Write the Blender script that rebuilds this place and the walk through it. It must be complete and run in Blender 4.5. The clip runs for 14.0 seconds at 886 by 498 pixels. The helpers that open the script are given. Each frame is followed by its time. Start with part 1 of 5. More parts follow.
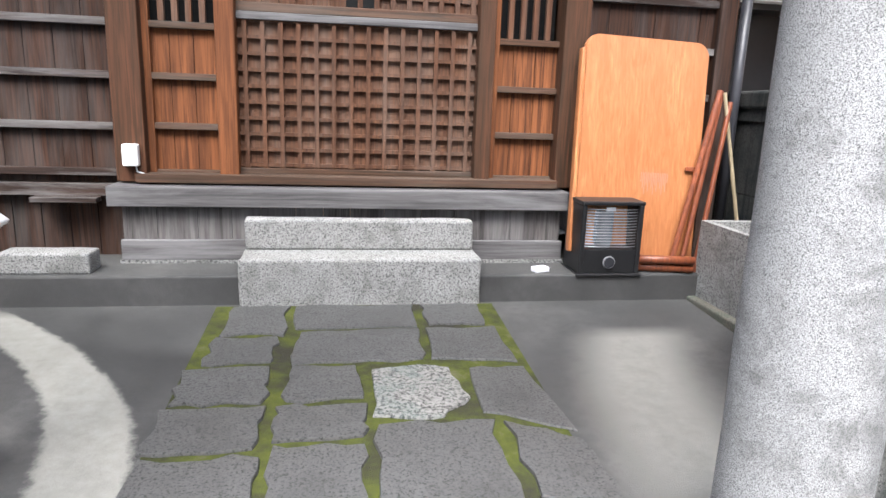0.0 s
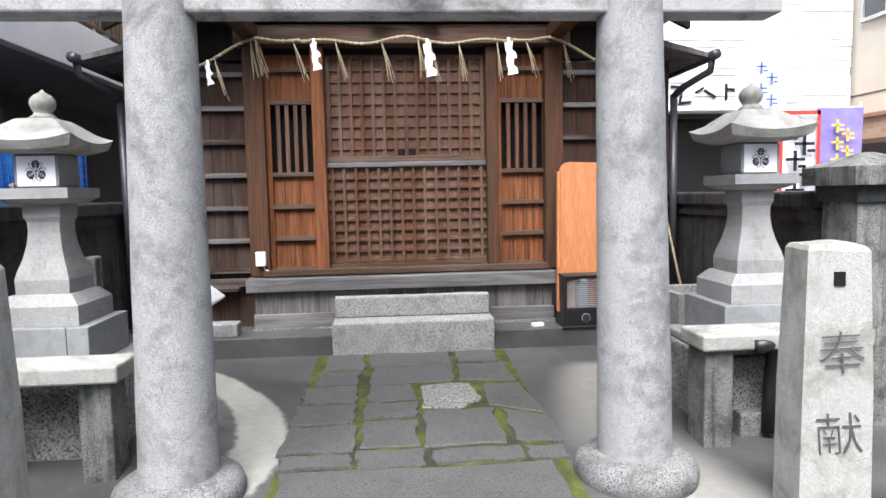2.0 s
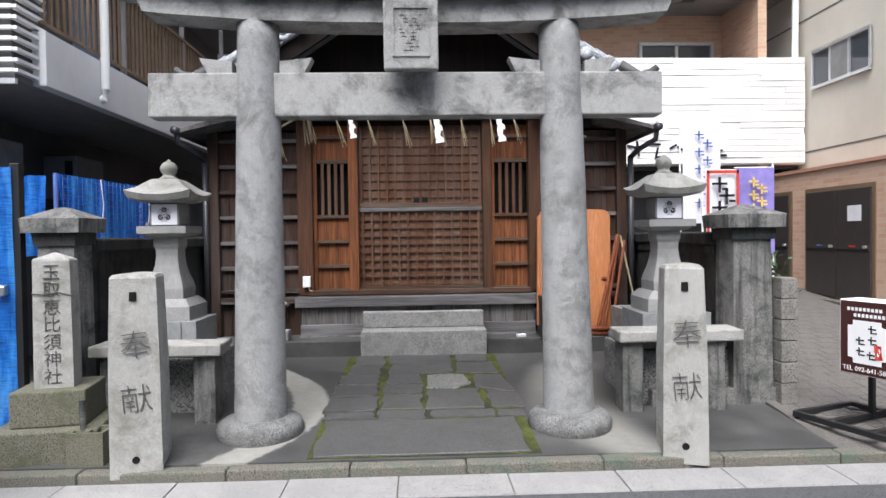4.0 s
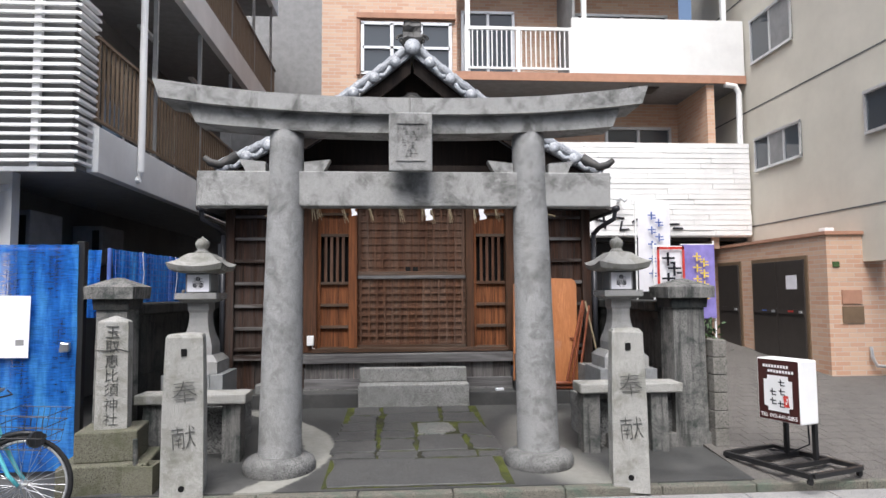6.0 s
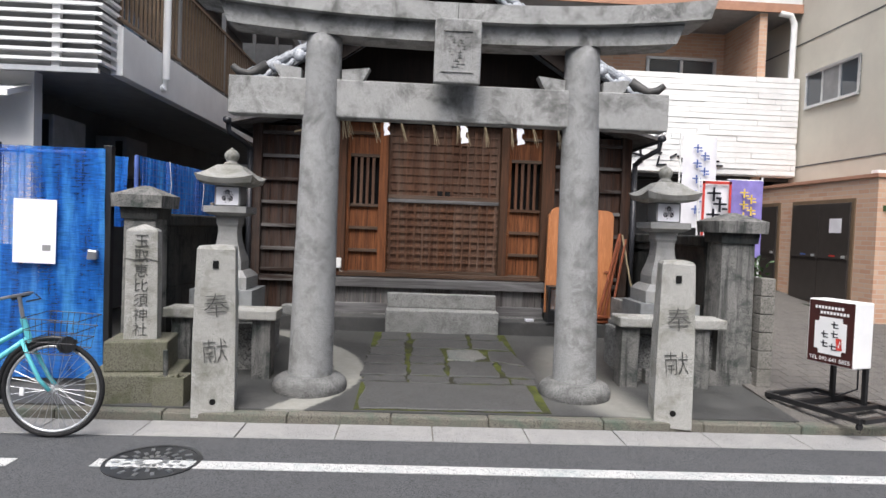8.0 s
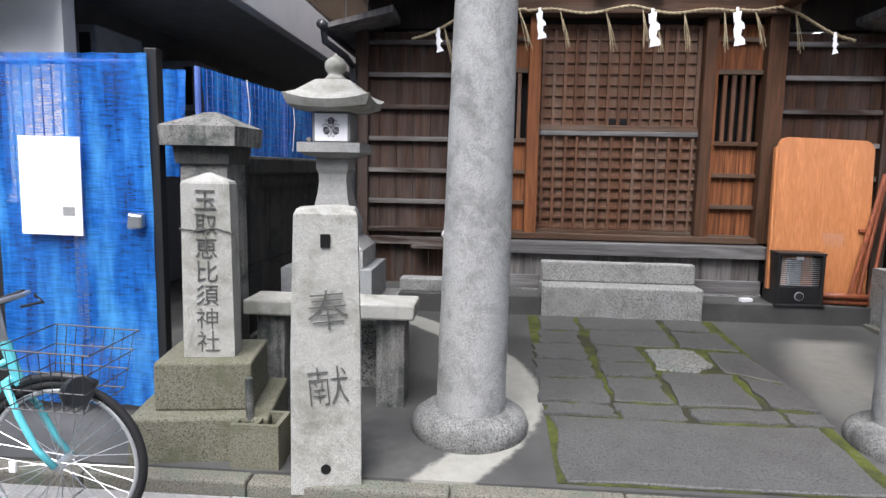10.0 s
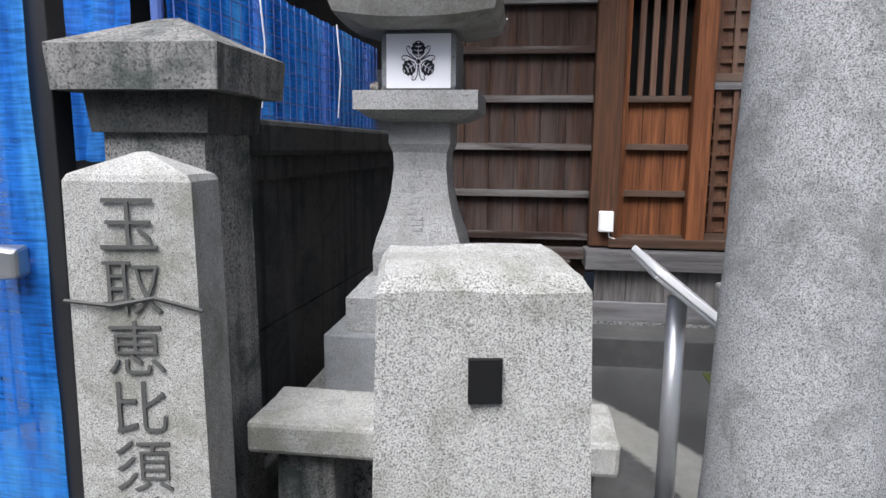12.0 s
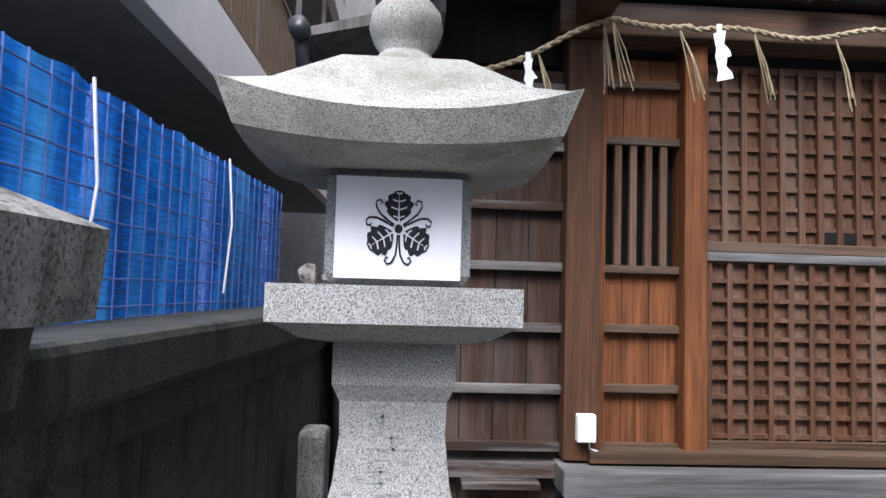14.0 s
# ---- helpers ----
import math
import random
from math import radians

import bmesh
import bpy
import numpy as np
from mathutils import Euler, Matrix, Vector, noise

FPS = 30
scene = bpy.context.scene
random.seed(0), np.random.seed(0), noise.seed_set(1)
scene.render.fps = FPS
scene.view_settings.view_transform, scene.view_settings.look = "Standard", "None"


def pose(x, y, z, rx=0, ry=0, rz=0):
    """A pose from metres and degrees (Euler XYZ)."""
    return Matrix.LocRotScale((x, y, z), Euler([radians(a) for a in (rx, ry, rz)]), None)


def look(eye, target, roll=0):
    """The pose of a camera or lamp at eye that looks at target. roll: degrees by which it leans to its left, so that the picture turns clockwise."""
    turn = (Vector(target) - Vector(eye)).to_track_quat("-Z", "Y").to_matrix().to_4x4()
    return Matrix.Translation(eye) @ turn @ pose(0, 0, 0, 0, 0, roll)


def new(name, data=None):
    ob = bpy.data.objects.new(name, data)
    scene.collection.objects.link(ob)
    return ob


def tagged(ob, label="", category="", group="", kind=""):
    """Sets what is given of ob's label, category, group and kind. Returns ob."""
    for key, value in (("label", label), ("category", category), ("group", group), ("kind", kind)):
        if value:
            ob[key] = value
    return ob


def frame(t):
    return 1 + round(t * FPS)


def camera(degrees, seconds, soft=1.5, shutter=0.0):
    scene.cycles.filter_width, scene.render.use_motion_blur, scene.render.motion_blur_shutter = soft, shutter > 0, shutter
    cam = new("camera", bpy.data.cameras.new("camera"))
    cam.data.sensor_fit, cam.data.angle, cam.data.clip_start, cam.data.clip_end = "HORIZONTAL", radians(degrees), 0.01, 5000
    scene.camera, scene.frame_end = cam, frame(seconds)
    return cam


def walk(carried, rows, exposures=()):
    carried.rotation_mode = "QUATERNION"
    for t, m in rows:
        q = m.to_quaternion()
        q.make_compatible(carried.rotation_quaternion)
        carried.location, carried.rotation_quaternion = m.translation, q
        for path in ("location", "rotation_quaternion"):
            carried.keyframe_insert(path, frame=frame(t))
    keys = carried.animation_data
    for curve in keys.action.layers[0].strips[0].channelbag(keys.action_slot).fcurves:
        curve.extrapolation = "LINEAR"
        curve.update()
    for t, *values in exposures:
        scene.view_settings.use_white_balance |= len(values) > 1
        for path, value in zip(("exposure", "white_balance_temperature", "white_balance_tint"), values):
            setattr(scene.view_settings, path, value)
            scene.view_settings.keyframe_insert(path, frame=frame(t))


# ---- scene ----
cam = camera(69.1, 14.0)
PATH = [
    (0, (0.198, -0.138, 1.336), (0.508, 1.786, 0.889), 2.1),
    (0.5, (0.079, -0.679, 1.373), (0.403, 1.283, 1.155), -3.2),
    (1, (0.173, -1.083, 1.496), (0.362, 0.887, 1.208), -2.6),
    (1.5, (0.136, -1.546, 1.571), (0.271, 0.446, 1.448), -1.3),
    (2, (0.172, -1.971, 1.512), (0.321, 0.016, 1.342), -1.2),
    (2.5, (0.179, -2.449, 1.484), (0.306, -0.458, 1.342), 0.3),
    (3, (0.25, -2.844, 1.473), (0.288, -0.853, 1.283), -1.5),
    (3.2, (0.295, -3.015, 1.462), (0.333, -1.018, 1.365), -1.3),
    (5.3, (0.177, -4.454, 1.55), (0.308, -2.458, 1.557), -0.5),
    (5.5, (0.163, -4.56, 1.553), (0.271, -2.563, 1.593), -1.0),
    (6, (0.135, -4.734, 1.58), (0.271, -2.743, 1.716), -0.4),
    (6.5, (0.104, -4.801, 1.566), (0.27, -2.814, 1.726), -0.7),
    (7, (0.117, -4.779, 1.564), (0.324, -2.794, 1.696), 0.4),
    (7.5, (0.047, -4.695, 1.546), (0.266, -2.708, 1.597), 0.5),
    (8, (-0.081, -4.43, 1.466), (0.014, -2.434, 1.399), 2.1),
    (8.5, (-0.227, -3.935, 1.497), (-0.244, -1.936, 1.449), 1.5),
    (9, (-0.404, -3.39, 1.506), (-0.47, -1.393, 1.434), 2.5),
    (9.2, (-0.487, -3.149, 1.471), (-0.592, -1.155, 1.361), 1.5),
    (11.3, (-1.321, -0.785, 1.427), (-1.501, 1.177, 1.083), 1.6),
    (11.5, (-1.353, -0.596, 1.407), (-1.503, 1.374, 1.095), 1.0),
    (12, (-1.552, -0.181, 1.416), (-1.799, 1.778, 1.102), 0.5),
    (12.5, (-1.761, 0.243, 1.504), (-1.842, 2.234, 1.33), 0.5),
    (13, (-1.802, 0.582, 1.563), (-1.85, 2.581, 1.601), 1.4),
    (13.5, (-1.869, 0.795, 1.582), (-1.859, 2.793, 1.659), 1.5),
    (14, (-1.894, 0.896, 1.593), (-1.792, 2.889, 1.719), 1.6),
]
walk(cam, [(t, look(eye, target, roll)) for t, eye, target, roll in PATH], ((0, 1.65, 6050, 10), (3, 1.1, 6050, 10), (5.5, 0.55, 6150, 10), (8, 0.55, 6250, 10), (9.2, 0.9, 6150, 10), (11.3, 0.95, 6000, 10), (12.5, 0.7, 5950, 10), (14, 1.2, 5900, 10)))

# world and light: bright overcast sky, soft high sun
world = bpy.data.worlds.new("world")
scene.world = world
world.use_nodes = True
_nt = world.node_tree
_sky = _nt.nodes.new("ShaderNodeTexSky")
_sky.sky_type = 'NISHITA'
_sky.sun_disc = False
_sky.sun_elevation, _sky.sun_rotation = radians(58), radians(195)
_sky.dust_density = 6.0
_sky.air_density = 1.0
_bg = _nt.nodes["Background"]
_nt.links.new(_sky.outputs[0], _bg.inputs[0])
_bg.inputs[1].default_value = 0.12
_sun = bpy.data.lights.new("sun", 'SUN')
_sun.energy, _sun.angle, _sun.color = 3.1, radians(45), (1.0, 0.985, 0.97)
new("sun", _sun).matrix_world = look((-1.8, -6.6, 11), (0, 0, 0))

# ---- materials ----


def mat(name, rough=0.8, metal=0.0):
    m = bpy.data.materials.new(name)
    m.use_nodes = True
    n = m.node_tree.nodes
    b = n["Principled BSDF"]
    b.inputs["Roughness"].default_value = rough
    b.inputs["Metallic"].default_value = metal
    if rough > 0.69 and not metal:
        b.inputs["Specular IOR Level"].default_value = 0.25
    return m, m.node_tree, b


def coords(nt, scale=(1, 1, 1), world_space=True):
    """Metres in world space, or the object's own space."""
    mp = nt.nodes.new("ShaderNodeMapping")
    mp.inputs["Scale"].default_value = scale
    if world_space:
        g = nt.nodes.new("ShaderNodeNewGeometry")
        nt.links.new(g.outputs["Position"], mp.inputs[0])
    else:
        g = nt.nodes.new("ShaderNodeTexCoord")
        nt.links.new(g.outputs["Object"], mp.inputs[0])
    return mp.outputs[0]


def noise_tex(nt, vec, scale, detail=6.0, rough=0.6, dist=0.0):
    t = nt.nodes.new("ShaderNodeTexNoise")
    t.inputs["Scale"].default_value = scale
    t.inputs["Detail"].default_value = detail
    t.inputs["Roughness"].default_value = rough
    t.inputs["Distortion"].default_value = dist
    nt.links.new(vec, t.inputs["Vector"])
    return t.outputs["Fac"]


def ramp(nt, fac, *stops):
    r = nt.nodes.new("ShaderNodeValToRGB")
    e = r.color_ramp.elements
    while len(e) < len(stops):
        e.new(0.5)
    for el, (p, c) in zip(e, stops):
        el.position = p
        el.color = (c, c, c, 1) if isinstance(c, (int, float)) else (*c, 1)
    nt.links.new(fac, r.inputs[0])
    return r.outputs[0]


def mix(nt, fac, a, b, mode='MIX'):
    x = nt.nodes.new("ShaderNodeMix")
    x.data_type, x.blend_type = 'RGBA', mode
    for sock, v in ((x.inputs[0], fac), (x.inputs[6], a), (x.inputs[7], b)):
        if isinstance(v, (int, float)):
            sock.default_value = v
        elif isinstance(v, tuple):
            sock.default_value = (*v, 1)
        else:
            nt.links.new(v, sock)
    return x.outputs[2]


def calc(nt, op, a, b=0.0, c=0.0):
    x = nt.nodes.new("ShaderNodeMath")
    x.operation = op
    for sock, v in zip(x.inputs, (a, b, c)):
        if isinstance(v, (int, float)):
            sock.default_value = v
        else:
            nt.links.new(v, sock)
    return x.outputs[0]


def bump(nt, b, height, strength=0.3, dist=0.01):
    x = nt.nodes.new("ShaderNodeBump")
    x.inputs["Strength"].default_value = strength
    x.inputs["Distance"].default_value = dist
    nt.links.new(height, x.inputs["Height"])
    nt.links.new(x.outputs[0], b.inputs["Normal"])


def shade(nt, b, col, rough=None):
    nt.links.new(col, b.inputs["Base Color"])
    if rough is not None:
        nt.links.new(rough, b.inputs["Roughness"])


def stone(name, base, speck=0.35, stain=(0.12, 0.12, 0.10), stain_amt=0.5, fine=260.0, rough=0.85, bumpy=0.35, streak=False):
    """Granite-like stone: crystals, blotches and rain stains."""
    m, nt, b = mat(name, rough)
    v = coords(nt)
    f = noise_tex(nt, v, fine, 3, 0.7)
    dark = tuple(c * (1 - speck) for c in base)
    light = tuple(min(1, c * (1 + 0.6 * speck)) for c in base)
    grain = ramp(nt, f, (0.36, tuple(c * 0.2 for c in dark)), (0.44, dark), (0.51, base), (0.64, light))
    f2 = noise_tex(nt, v, fine * 0.32, 4, 0.75)
    grain = mix(nt, calc(nt, 'MULTIPLY', ramp(nt, f2, (0.30, 1.0), (0.44, 0.0)), min(1.0, speck * 1.5)), grain, tuple(c * 0.22 for c in base))
    pale = noise_tex(nt, v, 1.7, 5, 0.6)
    grain = mix(nt, ramp(nt, pale, (0.35, 0.0), (0.7, 0.35)), grain, tuple(c * 0.6 for c in base))
    blot = noise_tex(nt, v, 4.5, 8, 0.72, 0.4)
    col = mix(nt, calc(nt, 'MULTIPLY', ramp(nt, blot, (0.47, 0.0), (0.66, 1.0)), stain_amt), grain, stain)
    if streak:
        s = noise_tex(nt, coords(nt, (14, 14, 0.9)), 1.0, 6, 0.65)
        col = mix(nt, ramp(nt, s, (0.5, 0.0), (0.68, 0.75)), col, tuple(c * 0.4 for c in stain))
        s2 = noise_tex(nt, coords(nt, (9, 9, 0.7)), 1.3, 5, 0.6)
        col = mix(nt, ramp(nt, s2, (0.6, 0.0), (0.72, 0.5)), col, tuple(min(1, c * 1.5) for c in base))
    shade(nt, b, col)
    bump(nt, b, calc(nt, 'ADD', f, calc(nt, 'MULTIPLY', blot, 2.0)), bumpy, 0.004)
    return m


def wood(name, base, dark, grey=None, grey_amt=0.5, axis='z', rough=0.75):
    """Weathered timber with grain along one axis; grey: silvered patches."""
    m, nt, b = mat(name, rough)
    sc = {'z': (60, 60, 2.2), 'x': (2.2, 60, 60), 'y': (60, 2.2, 60)}[axis]
    sc2 = {'z': (9, 9, 0.8), 'x': (0.8, 9, 9), 'y': (9, 0.8, 9)}[axis]
    g = noise_tex(nt, coords(nt, sc), 1.0, 5, 0.6, 0.6)
    big = noise_tex(nt, coords(nt, sc2), 1.0, 5, 0.6)
    col = ramp(nt, g, (0.34, dark), (0.55, base), (0.72, tuple(min(1, c * 1.35) for c in base)))
    col = mix(nt, ramp(nt, big, (0.4, 0.0), (0.68, 0.75)), col, dark)
    oi = nt.nodes.new("ShaderNodeObjectInfo")
    col = mix(nt, calc(nt, 'MULTIPLY', oi.outputs["Random"], 0.35), col, tuple(c * 0.6 for c in base))
    if grey:
        gr = noise_tex(nt, coords(nt, tuple(0.35 * s for s in sc2)), 2.0, 7, 0.68, 0.5)
        col = mix(nt, calc(nt, 'MULTIPLY', ramp(nt, gr, (0.42, 0.0), (0.62, 1.0)), grey_amt), col, grey)
    shade(nt, b, col)
    bump(nt, b, g, 0.35, 0.004)
    return m


def plain(name, base, rough=0.6, metal=0.0, var=0.12, scale=6.0, bumpy=0.05, fine=60.0):
    m, nt, b = mat(name, rough, metal)
    v = coords(nt)
    n = noise_tex(nt, v, scale, 6, 0.65)
    n2 = noise_tex(nt, v, fine, 3, 0.6)
    lo = tuple(c * (1 - 2 * var) for c in base)
    hi = tuple(min(1, c * (1 + var)) for c in base)
    col = ramp(nt, n, (0.35, lo), (0.6, base), (0.75, hi))
    shade(nt, b, col)
    bump(nt, b, n2, bumpy, 0.003)
    return m


GRANITE = stone("granite_light", (0.36, 0.36, 0.355), 0.55, (0.15, 0.145, 0.13), 0.45, 380)
GRANITE_TORII = stone("granite_torii", (0.345, 0.347, 0.345), 0.5, (0.10, 0.10, 0.095), 0.75, 330, streak=False)
GRANITE_BEAM = stone("granite_beam", (0.38, 0.38, 0.37), 0.3, (0.08, 0.08, 0.075), 0.85, 300)
GRANITE_WARM = stone("granite_warm", (0.41, 0.405, 0.38), 0.45, (0.13, 0.13, 0.10), 0.7, 400)
SLATE = stone("blue_grey_stone", (0.27, 0.28, 0.285), 0.2, (0.10, 0.10, 0.10), 0.45, 260)
ROUGH_STONE = stone("rough_stone", (0.26, 0.26, 0.25), 0.5, (0.06, 0.06, 0.055), 0.7, 70, bumpy=0.9)
MOSSY_STONE = stone("mossy_stone", (0.15, 0.145, 0.11), 0.3, (0.08, 0.085, 0.05), 0.8, 120)
WALL_STONE = stone("blackened_wall_stone", (0.058, 0.057, 0.054), 0.2, (0.012, 0.02, 0.02), 0.85, 140, streak=True)
PILLAR_STONE = stone("stained_pillar_stone", (0.205, 0.20, 0.19), 0.35, (0.03, 0.04, 0.036), 0.9, 140, streak=True)
STEP_STONE = stone("step_stone", (0.30, 0.30, 0.29), 0.35, (0.10, 0.10, 0.09), 0.55, 110, bumpy=0.6)
RING_STONE = stone("ring_stone", (0.20, 0.20, 0.195), 0.4, (0.05, 0.05, 0.048), 0.8, 120, bumpy=0.5)
KERB_STONE = stone("kerb_stone", (0.16, 0.15, 0.125), 0.3, (0.06, 0.10, 0.075), 0.6, 120, bumpy=0.5)
SLAB_STONE = stone("paving_slab_stone", (0.08, 0.08, 0.078), 0.25, (0.035, 0.035, 0.033), 0.5, 90, rough=0.62, bumpy=0.5)
PALE_SLAB = stone("pale_paving_stone", (0.19, 0.187, 0.175), 0.5, (0.08, 0.12, 0.11), 0.5, 60, rough=0.75, bumpy=0.8)
FOOT_SLAB = stone("footway_slab", (0.29, 0.285, 0.28), 0.18, (0.33, 0.32, 0.30), 0.5, 180, rough=0.8, bumpy=0.25)
BLOCK_STONE = stone("concrete_block", (0.22, 0.21, 0.19), 0.25, (0.09, 0.09, 0.075), 0.6, 90, bumpy=0.6)

WOOD_BROWN = wood("wood_brown", (0.10, 0.042, 0.021), (0.028, 0.019, 0.011))
WOOD_BROWN_X = wood("wood_brown_x", (0.09, 0.045, 0.026), (0.03, 0.022, 0.014), (0.16, 0.14, 0.12), 0.35, 'x')
WOOD_ORANGE = wood("wood_orange", (0.215, 0.078, 0.028), (0.05, 0.018, 0.008))
WOOD_DARK = wood("wood_dark", (0.055, 0.024, 0.013), (0.014, 0.010, 0.008), (0.20, 0.19, 0.18), 0.18)
WOOD_DARK_X = wood("wood_dark_x", (0.05, 0.03, 0.022), (0.018, 0.012, 0.01), (0.24, 0.235, 0.23), 0.7, 'x')
WOOD_GREY_X = wood("wood_grey_x", (0.12, 0.115, 0.115), (0.05, 0.047, 0.047), (0.24, 0.235, 0.235), 0.6, 'x')
WOOD_GREY = wood("wood_grey", (0.13, 0.12, 0.115), (0.042, 0.038, 0.036), (0.25, 0.24, 0.235), 0.5)
WOOD_LATTICE = wood("wood_lattice", (0.12, 0.054, 0.028), (0.045, 0.020, 0.011), (0.17, 0.135, 0.11), 0.35)
WOOD_PANEL = wood("wood_door_board", (0.14, 0.068, 0.038), (0.065, 0.031, 0.018), (0.23, 0.18, 0.145), 0.4)
# near-black timber: the shade under the eave is put into its colour
WOOD_SHADOW_BLACK = wood("wood_shadowed", (0.022, 0.014, 0.010), (0.010, 0.007, 0.006))
WOOD_TABLE = wood("wood_table_veneer", (0.52, 0.22, 0.09), (0.37, 0.135, 0.048), rough=0.32)
WOOD_RED = wood("wood_red_varnish", (0.26, 0.075, 0.03), (0.11, 0.03, 0.014), rough=0.4)
STRAW = wood("rice_straw", (0.42, 0.35, 0.23), (0.22, 0.17, 0.10))
PAPER = plain("paper", (0.80, 0.80, 0.84), 0.8, var=0.02)
INK = plain("ink", (0.018, 0.018, 0.025), 0.7)
INCISED = plain("incised_dark", (0.085, 0.085, 0.08), 0.9)
# black paint, also the shade sheet in the grey block's recess
BLACK = plain("black_paint_and_shade", (0.014, 0.014, 0.015), 0.4)
# shade inside openings and holes, given as a near-black colour
SHADE_BLACK = plain("shade_black", (0.006, 0.006, 0.006), 0.9)
TILE = stone("roof_tile", (0.38, 0.40, 0.43), 0.15, (0.12, 0.13, 0.14), 0.55, 60, rough=0.45, bumpy=0.2)
TILE_DARK = plain("roof_ornament", (0.06, 0.058, 0.055), 0.6, var=0.3)
GUTTER = plain("dark_gutter", (0.035, 0.036, 0.042), 0.4)
WHITE_PAINT = plain("white_paint", (0.80, 0.80, 0.79), 0.55, var=0.04, scale=1.5)
WHITE_WALL = plain("white_render", (0.74, 0.74, 0.73), 0.8, var=0.06, scale=1.2)
# grey render, also used for the shade sheet behind the louvre
GREY_WALL = plain("grey_render_and_shade", (0.14, 0.14, 0.138), 0.85, var=0.12, scale=1.0)
SOFFIT = plain("soffit_grey", (0.26, 0.26, 0.26), 0.8, var=0.08)
CREAM = plain("cream_render", (0.60, 0.57, 0.49), 0.85, var=0.06, scale=0.7, bumpy=0.2, fine=90)
TERRACOTTA = plain("terracotta_edge", (0.42, 0.23, 0.155), 0.7, var=0.08)
STEEL = plain("bare_steel", (0.55, 0.56, 0.58), 0.35, 0.9, 0.1)
ALU = plain("aluminium", (0.62, 0.63, 0.64), 0.4, 0.7, 0.06)
CYAN = plain("cyan_bike_paint", (0.13, 0.52, 0.58), 0.3, var=0.05)
RUBBER = plain("rubber", (0.02, 0.02, 0.021), 0.75)
BROWN_RAIL = plain("brown_rail", (0.17, 0.115, 0.07), 0.5, var=0.1)
BROWN_DOOR = plain("dark_door", (0.045, 0.038, 0.034), 0.4, var=0.08)
RED = plain("red_print", (0.55, 0.045, 0.03), 0.6)
MAROON = plain("maroon_print", (0.055, 0.016, 0.014), 0.4)
PURPLE = plain("purple_cloth", (0.24, 0.20, 0.50), 0.8)
BLUE_INK = plain("blue_print", (0.10, 0.16, 0.42), 0.8)
YELLOW = plain("yellow_print", (0.75, 0.55, 0.08), 0.7)
CLOTH = plain("white_cloth", (0.72, 0.71, 0.74), 0.85, var=0.05)
SIGN_WHITE = plain("sign_acrylic", (0.82, 0.82, 0.82), 0.35, var=0.02)
LEAF = plain("leaf", (0.05, 0.10, 0.03), 0.6, var=0.3, scale=30)
WIRE = plain("wire", (0.03, 0.03, 0.035), 0.5)
ROCK = stone("rock", (0.30, 0.28, 0.25), 0.4, (0.12, 0.12, 0.10), 0.5, 60)
ASPHALT = stone("asphalt", (0.09, 0.092, 0.096), 0.4, (0.085, 0.085, 0.088), 0.5, 150, rough=0.85, bumpy=0.5)
PAVER = stone("block_paver", (0.14, 0.13, 0.12), 0.3, (0.075, 0.07, 0.065), 0.5, 120)
LINE_PAINT = stone("road_line", (0.50, 0.50, 0.49), 0.12, (0.2, 0.25, 0.25), 0.5, 90)
IRON = plain("cast_iron", (0.05, 0.052, 0.055), 0.5, 0.4, 0.2)
SIDING = plain("white_siding", (0.78, 0.78, 0.77), 0.7, var=0.05, scale=3)


def make_glass(name, tint):
    m, nt, b = mat(name, 0.06)
    b.inputs["Base Color"].default_value = (*tint, 1)
    b.inputs["Specular IOR Level"].default_value = 0.8
    return m


GLASS = make_glass("window_glass", (0.055, 0.065, 0.075))
GLASS_PALE = make_glass("curtained_glass", (0.20, 0.22, 0.24))


def make_tiles():
    m, nt, b = mat("facade_tile", 0.55)
    geo = nt.nodes.new("ShaderNodeNewGeometry")
    sep = nt.nodes.new("ShaderNodeSeparateXYZ")
    nt.links.new(geo.outputs["Position"], sep.inputs[0])
    com = nt.nodes.new("ShaderNodeCombineXYZ")
    nt.links.new(calc(nt, 'ADD', sep.outputs[0], sep.outputs[1]), com.inputs[0])
    nt.links.new(sep.outputs[2], com.inputs[1])
    t = nt.nodes.new("ShaderNodeTexBrick")
    t.inputs["Color1"].default_value = (0.52, 0.29, 0.185, 1)
    t.inputs["Color2"].default_value = (0.60, 0.41, 0.29, 1)
    t.inputs["Mortar"].default_value = (0.52, 0.44, 0.36, 1)
    t.inputs["Scale"].default_value = 1.0
    t.inputs["Brick Width"].default_value = 0.235
    t.inputs["Row Height"].default_value = 0.068
    t.inputs["Mortar Size"].default_value = 0.006
    nt.links.new(com.outputs[0], t.inputs["Vector"])
    n = noise_tex(nt, coords(nt), 1.4, 5)
    shade(nt, b, mix(nt, calc(nt, 'MULTIPLY', n, 0.3), t.outputs["Color"], (0.42, 0.33, 0.27)))
    bump(nt, b, calc(nt, 'SUBTRACT', 1.0, t.outputs["Fac"]), 0.6, 0.006)
    return m


FACADE_TILE = make_tiles()


